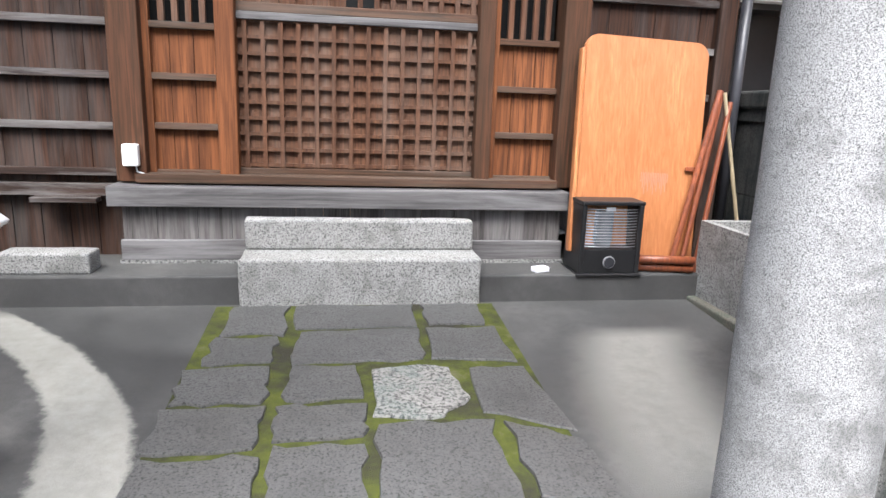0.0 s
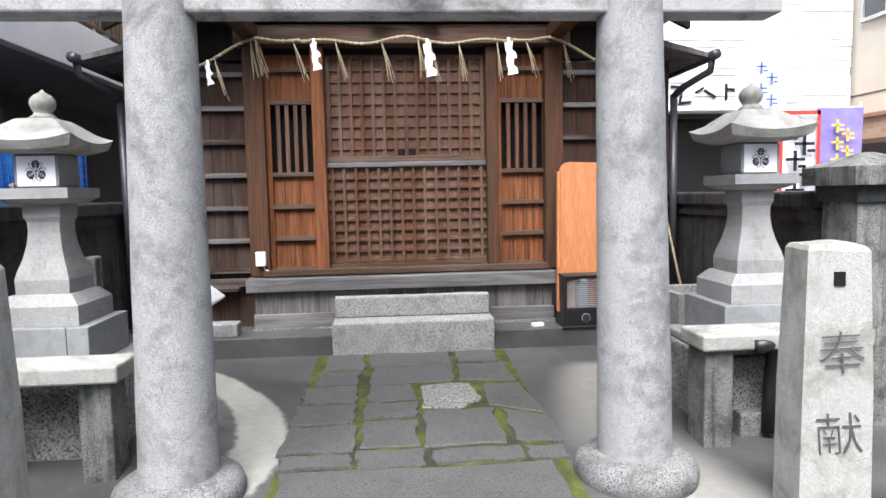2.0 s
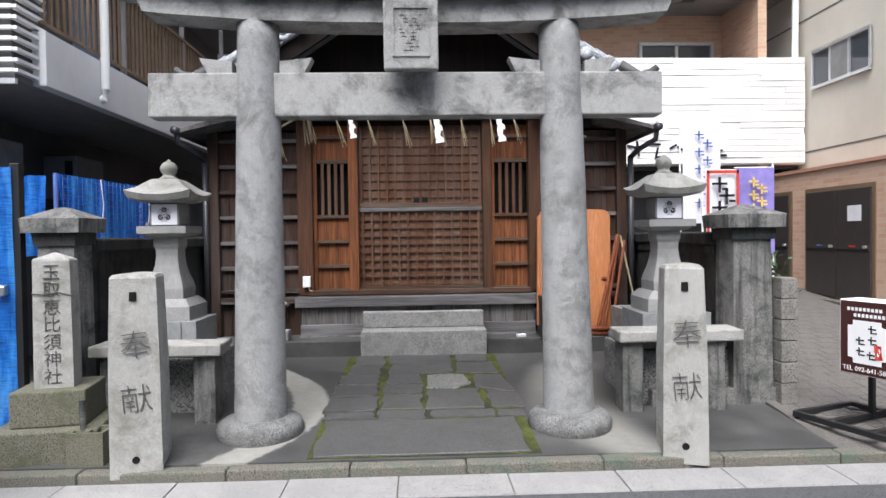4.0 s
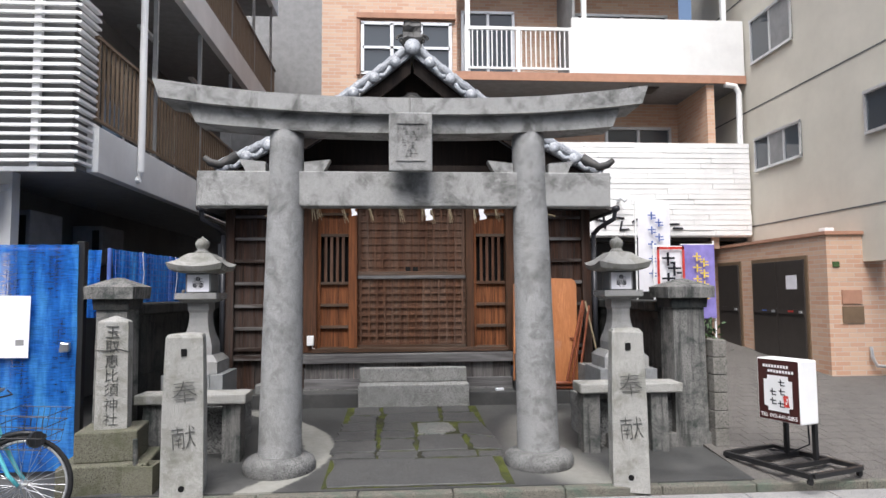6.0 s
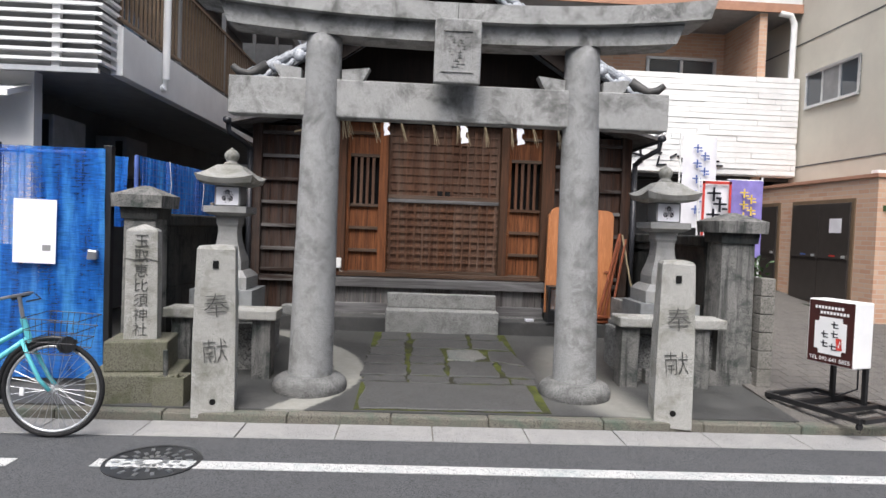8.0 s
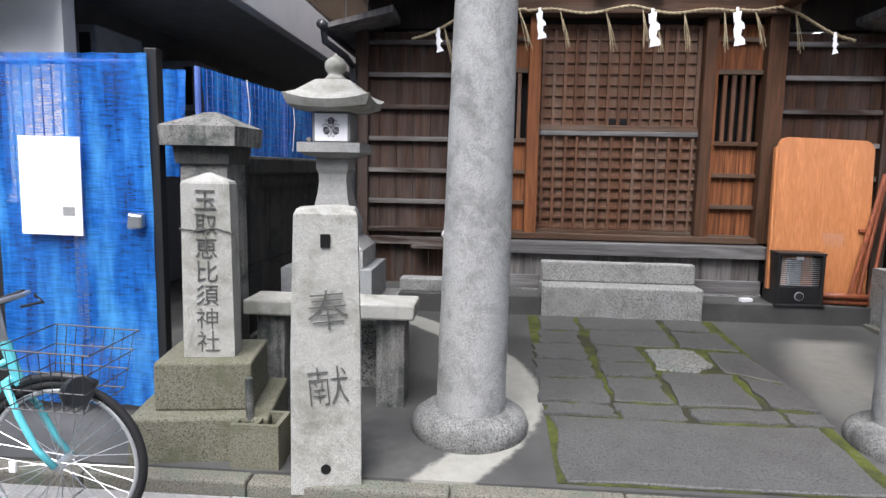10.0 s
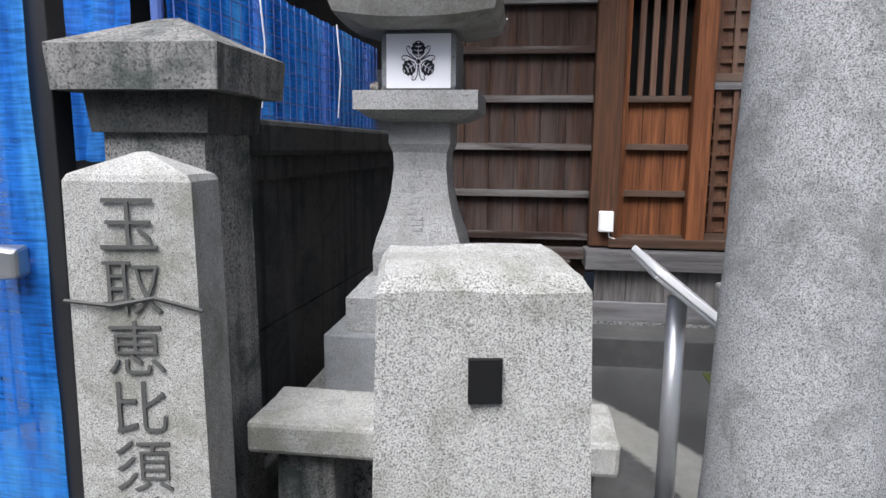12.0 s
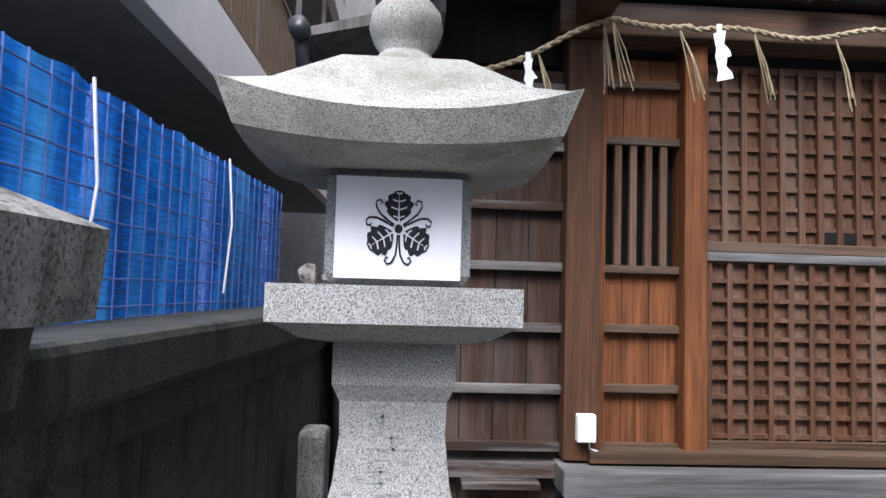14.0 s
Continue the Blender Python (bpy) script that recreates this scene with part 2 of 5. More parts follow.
def make_court():
    """Dark damp cement with paler patched bands curving beside the paved path."""
    m, nt, b = mat("court_cement", 0.75)
    v = coords(nt)
    geo = nt.nodes.new("ShaderNodeNewGeometry")
    sep = nt.nodes.new("ShaderNodeSeparateXYZ")
    nt.links.new(geo.outputs["Position"], sep.inputs[0])
    X, Y = sep.outputs[0], sep.outputs[1]
    n1 = noise_tex(nt, v, 1.6, 7, 0.62, 0.3)
    n2 = noise_tex(nt, v, 14, 6, 0.7)
    n3 = noise_tex(nt, v, 140, 3, 0.7)
    base = ramp(nt, n1, (0.35, (0.040, 0.040, 0.039)), (0.52, (0.062, 0.062, 0.060)), (0.7, (0.105, 0.103, 0.098)))
    base = mix(nt, ramp(nt, n2, (0.45, 0.0), (0.75, 0.5)), base, (0.04, 0.04, 0.039))

    def band(cx, k, y0, half, soft, lo, hi):
        d = calc(nt, 'SUBTRACT', Y, y0)
        c = calc(nt, 'ADD', calc(nt, 'MULTIPLY', calc(nt, 'MULTIPLY', d, d), k), cx)
        w = calc(nt, 'ABSOLUTE', calc(nt, 'SUBTRACT', X, c))
        w = calc(nt, 'ADD', w, calc(nt, 'MULTIPLY', calc(nt, 'SUBTRACT', n2, 0.5), 0.12))
        r = nt.nodes.new("ShaderNodeMapRange")
        r.interpolation_type = 'SMOOTHSTEP'
        for i, val in enumerate((w, half, half + soft, 1.0, 0.0)):
            if i == 0:
                nt.links.new(val, r.inputs[0])
            else:
                r.inputs[i].default_value = val
        r2 = nt.nodes.new("ShaderNodeMapRange")
        nt.links.new(Y, r2.inputs[0])
        r2.inputs[1].default_value, r2.inputs[2].default_value, r2.inputs[3].default_value, r2.inputs[4].default_value = hi, hi + 0.15, 1.0, 0.0
        return calc(nt, 'MULTIPLY', r.outputs[0], r2.outputs[0])
    pale = ramp(nt, n2, (0.3, (0.235, 0.23, 0.205)), (0.7, (0.31, 0.305, 0.275)))
    col = mix(nt, band(-0.66, -0.36, 1.75, 0.13, 0.05, 0.8, 3.4), base, pale)
    col = mix(nt, calc(nt, 'MULTIPLY', band(1.52, 0.22, 1.9, 0.08, 0.35, 0.8, 3.0), 0.75), col, pale)
    col = mix(nt, calc(nt, 'MULTIPLY', n3, 0.25), col, (0.08, 0.08, 0.08))
    shade(nt, b, col, ramp(nt, n1, (0.35, 0.55), (0.65, 0.85)))
    bump(nt, b, calc(nt, 'ADD', n2, n3), 0.35, 0.006)
    return m


COURT = make_court()


def make_moss():
    m, nt, b = mat("moss_joint", 0.95)
    v = coords(nt)
    n = noise_tex(nt, v, 5, 6, 0.65)
    f = noise_tex(nt, v, 160, 3, 0.7)
    col = ramp(nt, n, (0.36, (0.030, 0.027, 0.022)), (0.47, (0.05, 0.055, 0.018)), (0.60, (0.085, 0.10, 0.014)), (0.75, (0.15, 0.14, 0.10)))
    col = mix(nt, calc(nt, 'MULTIPLY', f, 0.5), col, (0.03, 0.035, 0.015))
    shade(nt, b, col)
    bump(nt, b, f, 0.8, 0.01)
    return m


MOSS = make_moss()


def make_net():
    """Blue woven mesh: fine threads with gaps, folds show as denser streaks."""
    m, nt, b = mat("blue_net", 0.6)
    v = coords(nt)
    n = noise_tex(nt, coords(nt, (7, 7, 1.2)), 1.0, 5, 0.6)
    col = ramp(nt, n, (0.3, (0.006, 0.09, 0.44)), (0.5, (0.014, 0.20, 0.74)), (0.68, (0.09, 0.41, 0.90)))
    shade(nt, b, col)
    tr = nt.nodes.new("ShaderNodeBsdfTransparent")
    mx = nt.nodes.new("ShaderNodeMixShader")
    w = noise_tex(nt, coords(nt, (12, 12, 150)), 1.0, 2, 0.5)
    fac = ramp(nt, calc(nt, 'ADD', calc(nt, 'MULTIPLY', w, 0.5), calc(nt, 'MULTIPLY', n, 0.5)), (0.4, 0.5), (0.6, 0.95))
    nt.links.new(fac, mx.inputs[0])
    nt.links.new(tr.outputs[0], mx.inputs[1])
    tl_ = nt.nodes.new("ShaderNodeBsdfTranslucent")
    nt.links.new(col, tl_.inputs[0])
    m2 = nt.nodes.new("ShaderNodeMixShader")
    m2.inputs[0].default_value = 0.45
    nt.links.new(b.outputs[0], m2.inputs[1])
    nt.links.new(tl_.outputs[0], m2.inputs[2])
    nt.links.new(m2.outputs[0], mx.inputs[2])
    nt.links.new(mx.outputs[0], nt.nodes["Material Output"].inputs[0])
    bump(nt, b, w, 0.5, 0.004)
    return m


NET = make_net()

# ---- mesh helpers ----


def link(name, bm, material, smooth=False):
    me = bpy.data.meshes.new(name)
    bm.normal_update()
    bm.to_mesh(me)
    bm.free()
    if smooth:
        for p in me.polygons:
            p.use_smooth = True
    for mm in (material if isinstance(material, (list, tuple)) else [material]):
        me.materials.append(mm)
    return new(name, me)


def part(name, bm, material, parent, label="", smooth=False):
    ob = link(name, bm, material, smooth)
    ob.parent = parent
    if parent.type == 'MESH':
        ob.matrix_parent_inverse = parent.matrix_basis.inverted()
    if label:
        tagged(ob, label)
    return ob


def thing(name, label, category, at=(0, 0, 0), group=""):
    e = new(name)
    e.empty_display_size = 0.1
    e.location = at
    return tagged(e, label, category, group)


def setting(name, bm, material, label, category="", smooth=False):
    return tagged(link(name, bm, material, smooth), label, category, kind="structure")


def add_box(bm, x0, x1, y0, y1, z0, z1, bevel=0.0, m=None, seg=2):
    r = bmesh.ops.create_cube(bm, size=1.0, matrix=Matrix.Translation(((x0 + x1) / 2, (y0 + y1) / 2, (z0 + z1) / 2)) @ Matrix.Diagonal((x1 - x0, y1 - y0, z1 - z0, 1)))
    vs = r["verts"]
    if m is not None:
        bmesh.ops.transform(bm, matrix=m, verts=vs)
    if bevel:
        es = list({e for v in vs for e in v.link_edges})
        bmesh.ops.bevel(bm, geom=es, offset=bevel, segments=seg, affect='EDGES', profile=0.5)
    return bm


def box(x0, x1, y0, y1, z0, z1, bevel=0.0, m=None, seg=2):
    return add_box(bmesh.new(), x0, x1, y0, y1, z0, z1, bevel, m, seg)


def rough_up(bm, amount=0.004, scale=6.0, cuts=0):
    if cuts:
        bmesh.ops.subdivide_edges(bm, edges=bm.edges[:], cuts=cuts, use_grid_fill=True)
    for v in bm.verts:
        v.co += amount * noise.noise_vector(v.co * scale)
    return bm


def add_rod(bm, a, b, r0, r1=None, n=10):
    a, b = Vector(a), Vector(b)
    d = b - a
    m = Matrix.Translation((a + b) / 2) @ d.to_track_quat('Z', 'Y').to_matrix().to_4x4()
    bmesh.ops.create_cone(bm, cap_ends=True, segments=n, radius1=r0, radius2=r0 if r1 is None else r1, depth=d.length, matrix=m)
    return bm


def rod(a, b, r0, r1=None, n=10):
    return add_rod(bmesh.new(), a, b, r0, r1, n)


def add_tube(bm, pts, r, n=8):
    """A bent tube through points."""
    pts = [Vector(p) for p in pts]
    rings = []
    up = Vector((0.13, 0.21, 0.97))
    for i, p in enumerate(pts):
        d = (pts[min(i + 1, len(pts) - 1)] - pts[max(i - 1, 0)]).normalized()
        u = d.cross(up).normalized()
        w = d.cross(u)
        rr = r(i / (len(pts) - 1)) if callable(r) else r
        rings.append([bm.verts.new(p + rr * (math.cos(2 * math.pi * k / n) * u + math.sin(2 * math.pi * k / n) * w)) for k in range(n)])
    for r0, r1 in zip(rings, rings[1:]):
        for k in range(n):
            bm.faces.new((r0[k], r0[(k + 1) % n], r1[(k + 1) % n], r1[k]))
    bm.faces.new(rings[0][::-1])
    bm.faces.new(rings[-1])
    return bm


def tube(pts, r, n=8):
    return add_tube(bmesh.new(), pts, r, n)


def lathe(profile, n=24, c=(0, 0, 0)):
    """profile: (radius, height) from the bottom up."""
    bm = bmesh.new()
    rings = [[bm.verts.new((c[0] + r * math.cos(2 * math.pi * k / n), c[1] + r * math.sin(2 * math.pi * k / n), c[2] + z)) for k in range(n)] for r, z in profile]
    for a, b in zip(rings, rings[1:]):
        for k in range(n):
            bm.faces.new((a[k], a[(k + 1) % n], b[(k + 1) % n], b[k]))
    bm.faces.new(rings[0][::-1])
    bm.faces.new(rings[-1])
    return bm


def loft_square(profile, c=(0, 0, 0), seg=8, sag=0.0):
    """Square rings (half width, height); sag lifts the corners."""
    bm = bmesh.new()
    rings = []
    for item in profile:
        h, z, s = (*item, 0.0)[:3]
        ring = []
        for side in range(4):
            for k in range(seg):
                t = -1 + 2 * k / seg
                x, y = ((t, -1), (1, t), (-t, 1), (-1, -t))[side]
                lift = s * (abs(t) ** 2.2)
                ring.append(bm.verts.new((c[0] + h * x, c[1] + h * y, c[2] + z + lift)))
        rings.append(ring)
    n = 4 * seg
    for a, b in zip(rings, rings[1:]):
        for k in range(n):
            bm.faces.new((a[k], a[(k + 1) % n], b[(k + 1) % n], b[k]))
    bm.faces.new(rings[0][::-1])
    bm.faces.new(rings[-1])
    return bm


def prism(pts, axis, a, b):
    """A flat outline swept along an axis; pts in the two other axes."""
    bm = bmesh.new()
    put = {'y': lambda p, t: (p[0], t, p[1]), 'x': lambda p, t: (t, p[0], p[1]), 'z': lambda p, t: (p[0], p[1], t)}[axis]
    lo = [bm.verts.new(put(p, a)) for p in pts]
    hi = [bm.verts.new(put(p, b)) for p in pts]
    n = len(pts)
    bm.faces.new(lo)
    bm.faces.new(hi[::-1])
    for k in range(n):
        bm.faces.new((lo[k], hi[k], hi[(k + 1) % n], lo[(k + 1) % n]))
    bmesh.ops.recalc_face_normals(bm, faces=bm.faces)
    return bm


def letters(text, size, m, depth=0.003, align='CENTER', thin=0.0):
    """Raised lettering as a bmesh, standing on a plane by the pose m."""
    cu = bpy.data.curves.new("letters", 'FONT')
    cu.body, cu.size, cu.extrude, cu.resolution_u = text, size, depth, 2
    cu.align_x, cu.align_y = align, 'CENTER'
    cu.offset = -thin
    ob = new("letters", cu)
    me = bpy.data.meshes.new_from_object(ob.evaluated_get(bpy.context.evaluated_depsgraph_get()))
    bm = bmesh.new()
    bm.from_mesh(me)
    bpy.data.objects.remove(ob)
    bpy.data.meshes.remove(me)
    bmesh.ops.transform(bm, matrix=m, verts=bm.verts)
    return bm


FACE_FRONT = pose(0, 0, 0, 90, 0, 0)


def ground_z(y):
    return 0.058 * (y - 1.1)

# ---- ground ----


def sheet(x0, x1, ys, zs, nx=2, sub=None):
    bm = bmesh.new()
    rows = [[bm.verts.new((x0 + (x1 - x0) * i / nx, y, z)) for i in range(nx + 1)] for y, z in zip(ys, zs)]
    for a, b in zip(rows, rows[1:]):
        for i in range(nx):
            bm.faces.new((a[i], a[i + 1], b[i + 1], b[i]))
    return bm


setting("road", box(-60, 60, -60, 0.24, -0.3, -0.110), ASPHALT, "grey asphalt road with worn surface", "road")
setting("ground", box(-400, 400, -400, 400, -0.6, -0.31), ASPHALT, "plain ground reaching the horizon", "ground")
setting("road_line", box(-2.05, 40, -0.38, -0.25, -0.109, -0.105, m=pose(0, 0, 0, 0, 0, -0.6)), LINE_PAINT, "worn white painted road edge line", "road marking")
setting("road_line", box(-40, -2.55, -0.38, -0.25, -0.109, -0.105), LINE_PAINT, "worn white painted road edge line", "road marking")
court = setting("pavement_court", box(-2.8, 3.16, 0.69, 5.2, -0.3, 0.0), COURT, "damp dark cement forecourt with pale patches", "pavement")
for v in court.data.vertices:
    if v.co.z > -0.1:
        v.co.z = ground_z(v.co.y)
apron = setting("pavement_apron", box(3.16, 14, 0.60, 12, -0.3, 0.0), PAVER, "grey brown block-paved driveway", "pavement")
for v in apron.data.vertices:
    if v.co.z > -0.1:
        v.co.z = -0.045 + 0.1 * (v.co.y - 0.6)
alley = setting("pavement_alley", box(-14, -2.8, 0.69, 14, -0.3, -0.02), COURT, "grey cement alley beside the blue gate", "pavement")
footway = setting("pavement_footway", box(-40, 40, 0.24, 0.59, -0.3, -0.117), KERB_STONE, "bed of the pale footway slabs", "pavement")

# manhole cover
mh = thing("manhole_cover", "round cast iron manhole cover with raised pattern in the road", "manhole", (-1.70, -0.26, -0.108))
part("rim", lathe([(0.30, 0), (0.30, 0.006), (0.275, 0.006), (0.275, 0.002), (0.0, 0.002)], 32), IRON, mh)
bm = bmesh.new()
for i in range(14):
    for k in range(3):
        r0 = 0.06 + 0.07 * k
        a = 2 * math.pi * (i + 0.4 * k) / 14
        add_box(bm, -0.012, 0.012, r0, r0 + 0.045, 0.002, 0.007, m=pose(0, 0, 0, 0, 0, math.degrees(a)))
tagged(part("raised_pattern", bm, STEEL, mh), kind="stuff")

# ---- torii ----
torii = thing("torii_gate", "weathered grey granite shrine gate with curved top lintel", "torii gate", (0.21, 1.31, 0))


def tp(name, bm, material, label="", smooth=False, parent=None):
    o = part(name, bm, material, parent or torii, label, smooth)
    if parent is None:
        o.matrix_parent_inverse = Matrix.Translation((-0.21, -1.31, 0))
    return o


for xb, xt in ((-0.945, -0.905), (1.42, 1.365)):
    bm = bmesh.new()
    add_rod(bm, (xb, 1.27, -0.03), (xt, 1.27, 3.08), 0.196, 0.153, 40)
    bmesh.ops.subdivide_edges(bm, edges=[e for e in bm.edges if abs(e.verts[0].co.z - e.verts[1].co.z) > 1], cuts=24)
    rough_up(bm, 0.004, 5)
    tp("pillar", bm, GRANITE_TORII, smooth=True)
    tp("base_ring", rough_up(lathe([(0.29, -0.06), (0.315, -0.01), (0.325, 0.05), (0.31, 0.095), (0.27, 0.125), (0.2, 0.14), (0.15, 0.14)], 36, (xb, 1.27, 0.0)), 0.008, 4), RING_STONE, "rounded ring base, dark with damp", True)
tp("tie_beam", rough_up(box(-1.70, 2.135, 1.185, 1.355, 2.38, 2.705, 0.012), 0.003, 4), GRANITE_BEAM)
for x, s in ((-1.09, -1), (-0.74, 1), (1.21, -1), (1.55, 1)):
    tp("wedge", prism([(x, 2.707), (x + s * 0.18, 2.707), (x + s * 0.24, 2.82), (x, 2.795)], 'y', 1.21, 1.33), GRANITE_BEAM)


def curved_beam(x0, x1, z0, z1, lift, y0, y1, slant, crown=0.0):
    bm = bmesh.new()
    n = 28
    rings = []
    cx, hw = (x0 + x1) / 2, (x1 - x0) / 2
    for i in range(n + 1):
        t = -1 + 2 * i / n
        up = lift * abs(t) ** 2.4
        ring = []
        for y, z, k in ((y0, z0, 0), (y1, z0, 0), (y1, z1, 1), ((y0 + y1) / 2, z1 + crown, 1), (y0, z1, 1)):
            ring.append(bm.verts.new((cx + t * (hw + slant * k), y, z + up * (1.15 if k else 1.0))))
        rings.append(ring)
    for a, b in zip(rings, rings[1:]):
        for k in range(5):
            bm.faces.new((a[k], b[k], b[(k + 1) % 5], a[(k + 1) % 5]))
    bm.faces.new(rings[0])
    bm.faces.new(rings[-1][::-1])
    bmesh.ops.recalc_face_normals(bm, faces=bm.faces)
    return rough_up(bm, 0.003, 6)


tp("lower_lintel", curved_beam(-1.70, 2.15, 3.05, 3.205, 0.085, 1.12, 1.42, 0.07), GRANITE_BEAM)
tp("top_lintel", curved_beam(-2.0, 2.41, 3.208, 3.36, 0.13, 1.04, 1.50, 0.06, 0.05), GRANITE_BEAM, "curved top lintel with black lichen stains")
tp("lintel_joint", box(0.235, 0.241, 1.037, 1.05, 3.215, 3.36), INCISED)
tb = tp("name_tablet", box(0.045, 0.435, 1.00, 1.10, 2.63, 3.16, 0.012, pose(0, 0.09, 0, 2.5, 0, 0)), GRANITE_BEAM, "stone name tablet with carved panel")
Mt = pose(0, 0.09, 0, 2.5, 0, 0)
bm = bmesh.new()
for a in ((0.105, 0.375, 3.055, 3.07), (0.105, 0.375, 2.72, 2.735), (0.105, 0.12, 2.735, 3.055), (0.36, 0.375, 2.735, 3.055)):
    add_box(bm, a[0], a[1], 0.99, 1.0, a[2], a[3], m=Mt)
tp("moulding", bm, GRANITE_BEAM, parent=tb)
bm = bmesh.new()
random.seed(3)
for i in range(22):
    x, z = random.uniform(0.17, 0.31), 2.76 + 0.27 * (i % 11) / 11
    add_box(bm, x - 0.018, x + 0.018, 0.997, 1.001, z, z + 0.004, m=Mt)
    add_box(bm, x - 0.002, x + 0.002, 0.997, 1.001, z, z + 0.02, m=Mt)
tagged(tp("carving", bm, INCISED, parent=tb), "worn carved writing", kind="stuff")

# ---- shrine hall ----
hall = thing("shrine_hall", "small wooden shrine hall with lattice doors and tiled gable roof", "shrine", (0.3, 4.1, 0.3))
HI = Matrix.Translation((-0.3, -4.1, -0.3))


def hp(name, bm, material, label="", parent=None, smooth=False):
    o = part(name, bm, material, parent or hall, label, smooth)
    if parent is None:
        o.matrix_parent_inverse = HI
    return o


Z0 = 0.30
# stone ledge along the front
setting("ledge_west", rough_up(box(-2.8, -0.38, 3.56, 4.3, 0.1, 0.315, 0.012), 0.006, 3), COURT, "low dark cement ledge below the hall", "ledge")
setting("ledge_east", rough_up(box(1.02, 3.0, 3.56, 4.3, 0.1, 0.315, 0.012), 0.006, 3), COURT, "low dark cement ledge below the hall", "ledge")
# sill and skirt
hp("sill_beam", box(-1.165, 1.67, 3.84, 4.15, 0.665, 0.785, 0.006), WOOD_GREY_X, "weathered grey sill beam")
hp("threshold", box(-1.02, 1.60, 3.93, 4.10, 0.797, 0.85, 0.004), WOOD_BROWN_X)
x = -1.10
random.seed(11)
while x < 1.62:
    w = random.uniform(0.16, 0.24)
    hp("skirt_board", box(x, min(x + w, 1.63) - 0.004, 3.90 + random.uniform(0, 0.004), 3.93, 0.42, 0.68), WOOD_GREY)
    x += w
hp("skirt_rail", box(-1.11, 1.64, 3.865, 3.90, 0.335, 0.46, 0.006), WOOD_GREY_X)
hp("foundation", rough_up(box(-1.12, 1.65, 3.86, 3.96, 0.30, 0.335), 0.004), ROUGH_STONE)
# posts
for nm, x0, x1, y0, mtl in (("corner_post", -1.14, -0.965, 3.97, WOOD_BROWN), ("corner_post", 1.59, 1.76, 3.97, WOOD_BROWN), ("door_jamb", -0.545, -0.43, 3.985, WOOD_ORANGE), ("door_jamb", 1.045, 1.15, 3.985, WOOD_BROWN)):
    hp(nm, box(x0, x1, y0, 4.16, 0.797, 2.86, 0.008), mtl)
# side panels beside the door
for x0, x1 in ((-0.965, -0.545), (1.15, 1.59)):
    n = 3
    for z0, z1 in ((0.80, 1.70), (2.38, 2.80)):
        for k in range(n):
            a, b = x0 + (x1 - x0) * k / n, x0 + (x1 - x0) * (k + 1) / n
            hp("wall_board", box(a + 0.002, b - 0.002, 4.09, 4.115, z0, z1), WOOD_ORANGE)
    for z in (0.845, 1.13, 1.425, 1.72, 2.37, 2.66):
        hp("rail", box(x0, x1, 4.05, 4.092, z - 0.02, z + 0.02, 0.004), WOOD_BROWN_X)
    hp("stile", box(x0, x0 + 0.04, 4.045, 4.088, 0.85, 2.66), WOOD_ORANGE)
    for k in range(4):
        c = x0 + 0.03 + (x1 - x0 - 0.03) * (k + 1) / 5
        hp("window_bar", box(c - 0.018, c + 0.018, 4.06, 4.095, 1.74, 2.35, 0.003), WOOD_LATTICE)
# black sheet behind the bars, painted in place of the unlit interior
hp("dark_interior", box(-0.96, 1.58, 4.16, 4.2, 0.8, 2.8), SHADE_BLACK)
# lattice doors
DX0, DX1 = -0.43, 1.045
low = hp("door_lower", box(DX0, DX1, 4.095, 4.12, 0.85, 1.80), WOOD_PANEL, "lower lattice door panel backed with boards")
for k in range(14):
    c = DX0 + 0.045 + (DX1 - DX0 - 0.09) * k / 13
    hp("lattice_bar", box(c - 0.013, c + 0.013, 4.062, 4.094, 0.87, 1.775), WOOD_LATTICE, parent=low)
for k in range(10):
    z = 0.905 + 0.0965 * k
    hp("lattice_rail", box(DX0, DX1, 4.068, 4.094, z - 0.011, z + 0.011), WOOD_LATTICE, parent=low)
hp("door_rail", box(DX0, DX1, 4.05, 4.094, 1.775, 1.82, 0.004), WOOD_GREY_X, parent=low)
hp("door_rail", box(DX0, DX1, 4.05, 4.094, 0.85, 0.885, 0.004), WOOD_BROWN_X, parent=low)
upp = hp("door_upper", box(DX0, DX1, 4.104, 4.15, 1.82, 2.80), WOOD_LATTICE, "upper lattice door panel in darker wood")
for k in range(15):
    c = DX0 + 0.03 + (DX1 - DX0 - 0.06) * k / 14
    hp("lattice_bar", box(c - 0.015, c + 0.015, 4.072, 4.103, 1.86, 2.78), WOOD_LATTICE, parent=upp)
for k in range(9):
    z = 1.95 + 0.102 * k
    hp("lattice_rail", box(DX0, DX1, 4.086, 4.103, z - 0.012, z + 0.012), WOOD_LATTICE, parent=upp)
hp("door_rail", box(DX0, DX1, 4.066, 4.103, 1.822, 1.875, 0.004), WOOD_BROWN_X, parent=upp)
# black blocks on the panel stand in for the shade in the holes
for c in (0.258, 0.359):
    hp("offering_hole", box(c - 0.038, c + 0.038, 4.08, 4.1025, 1.878, 1.940), SHADE_BLACK, parent=upp)
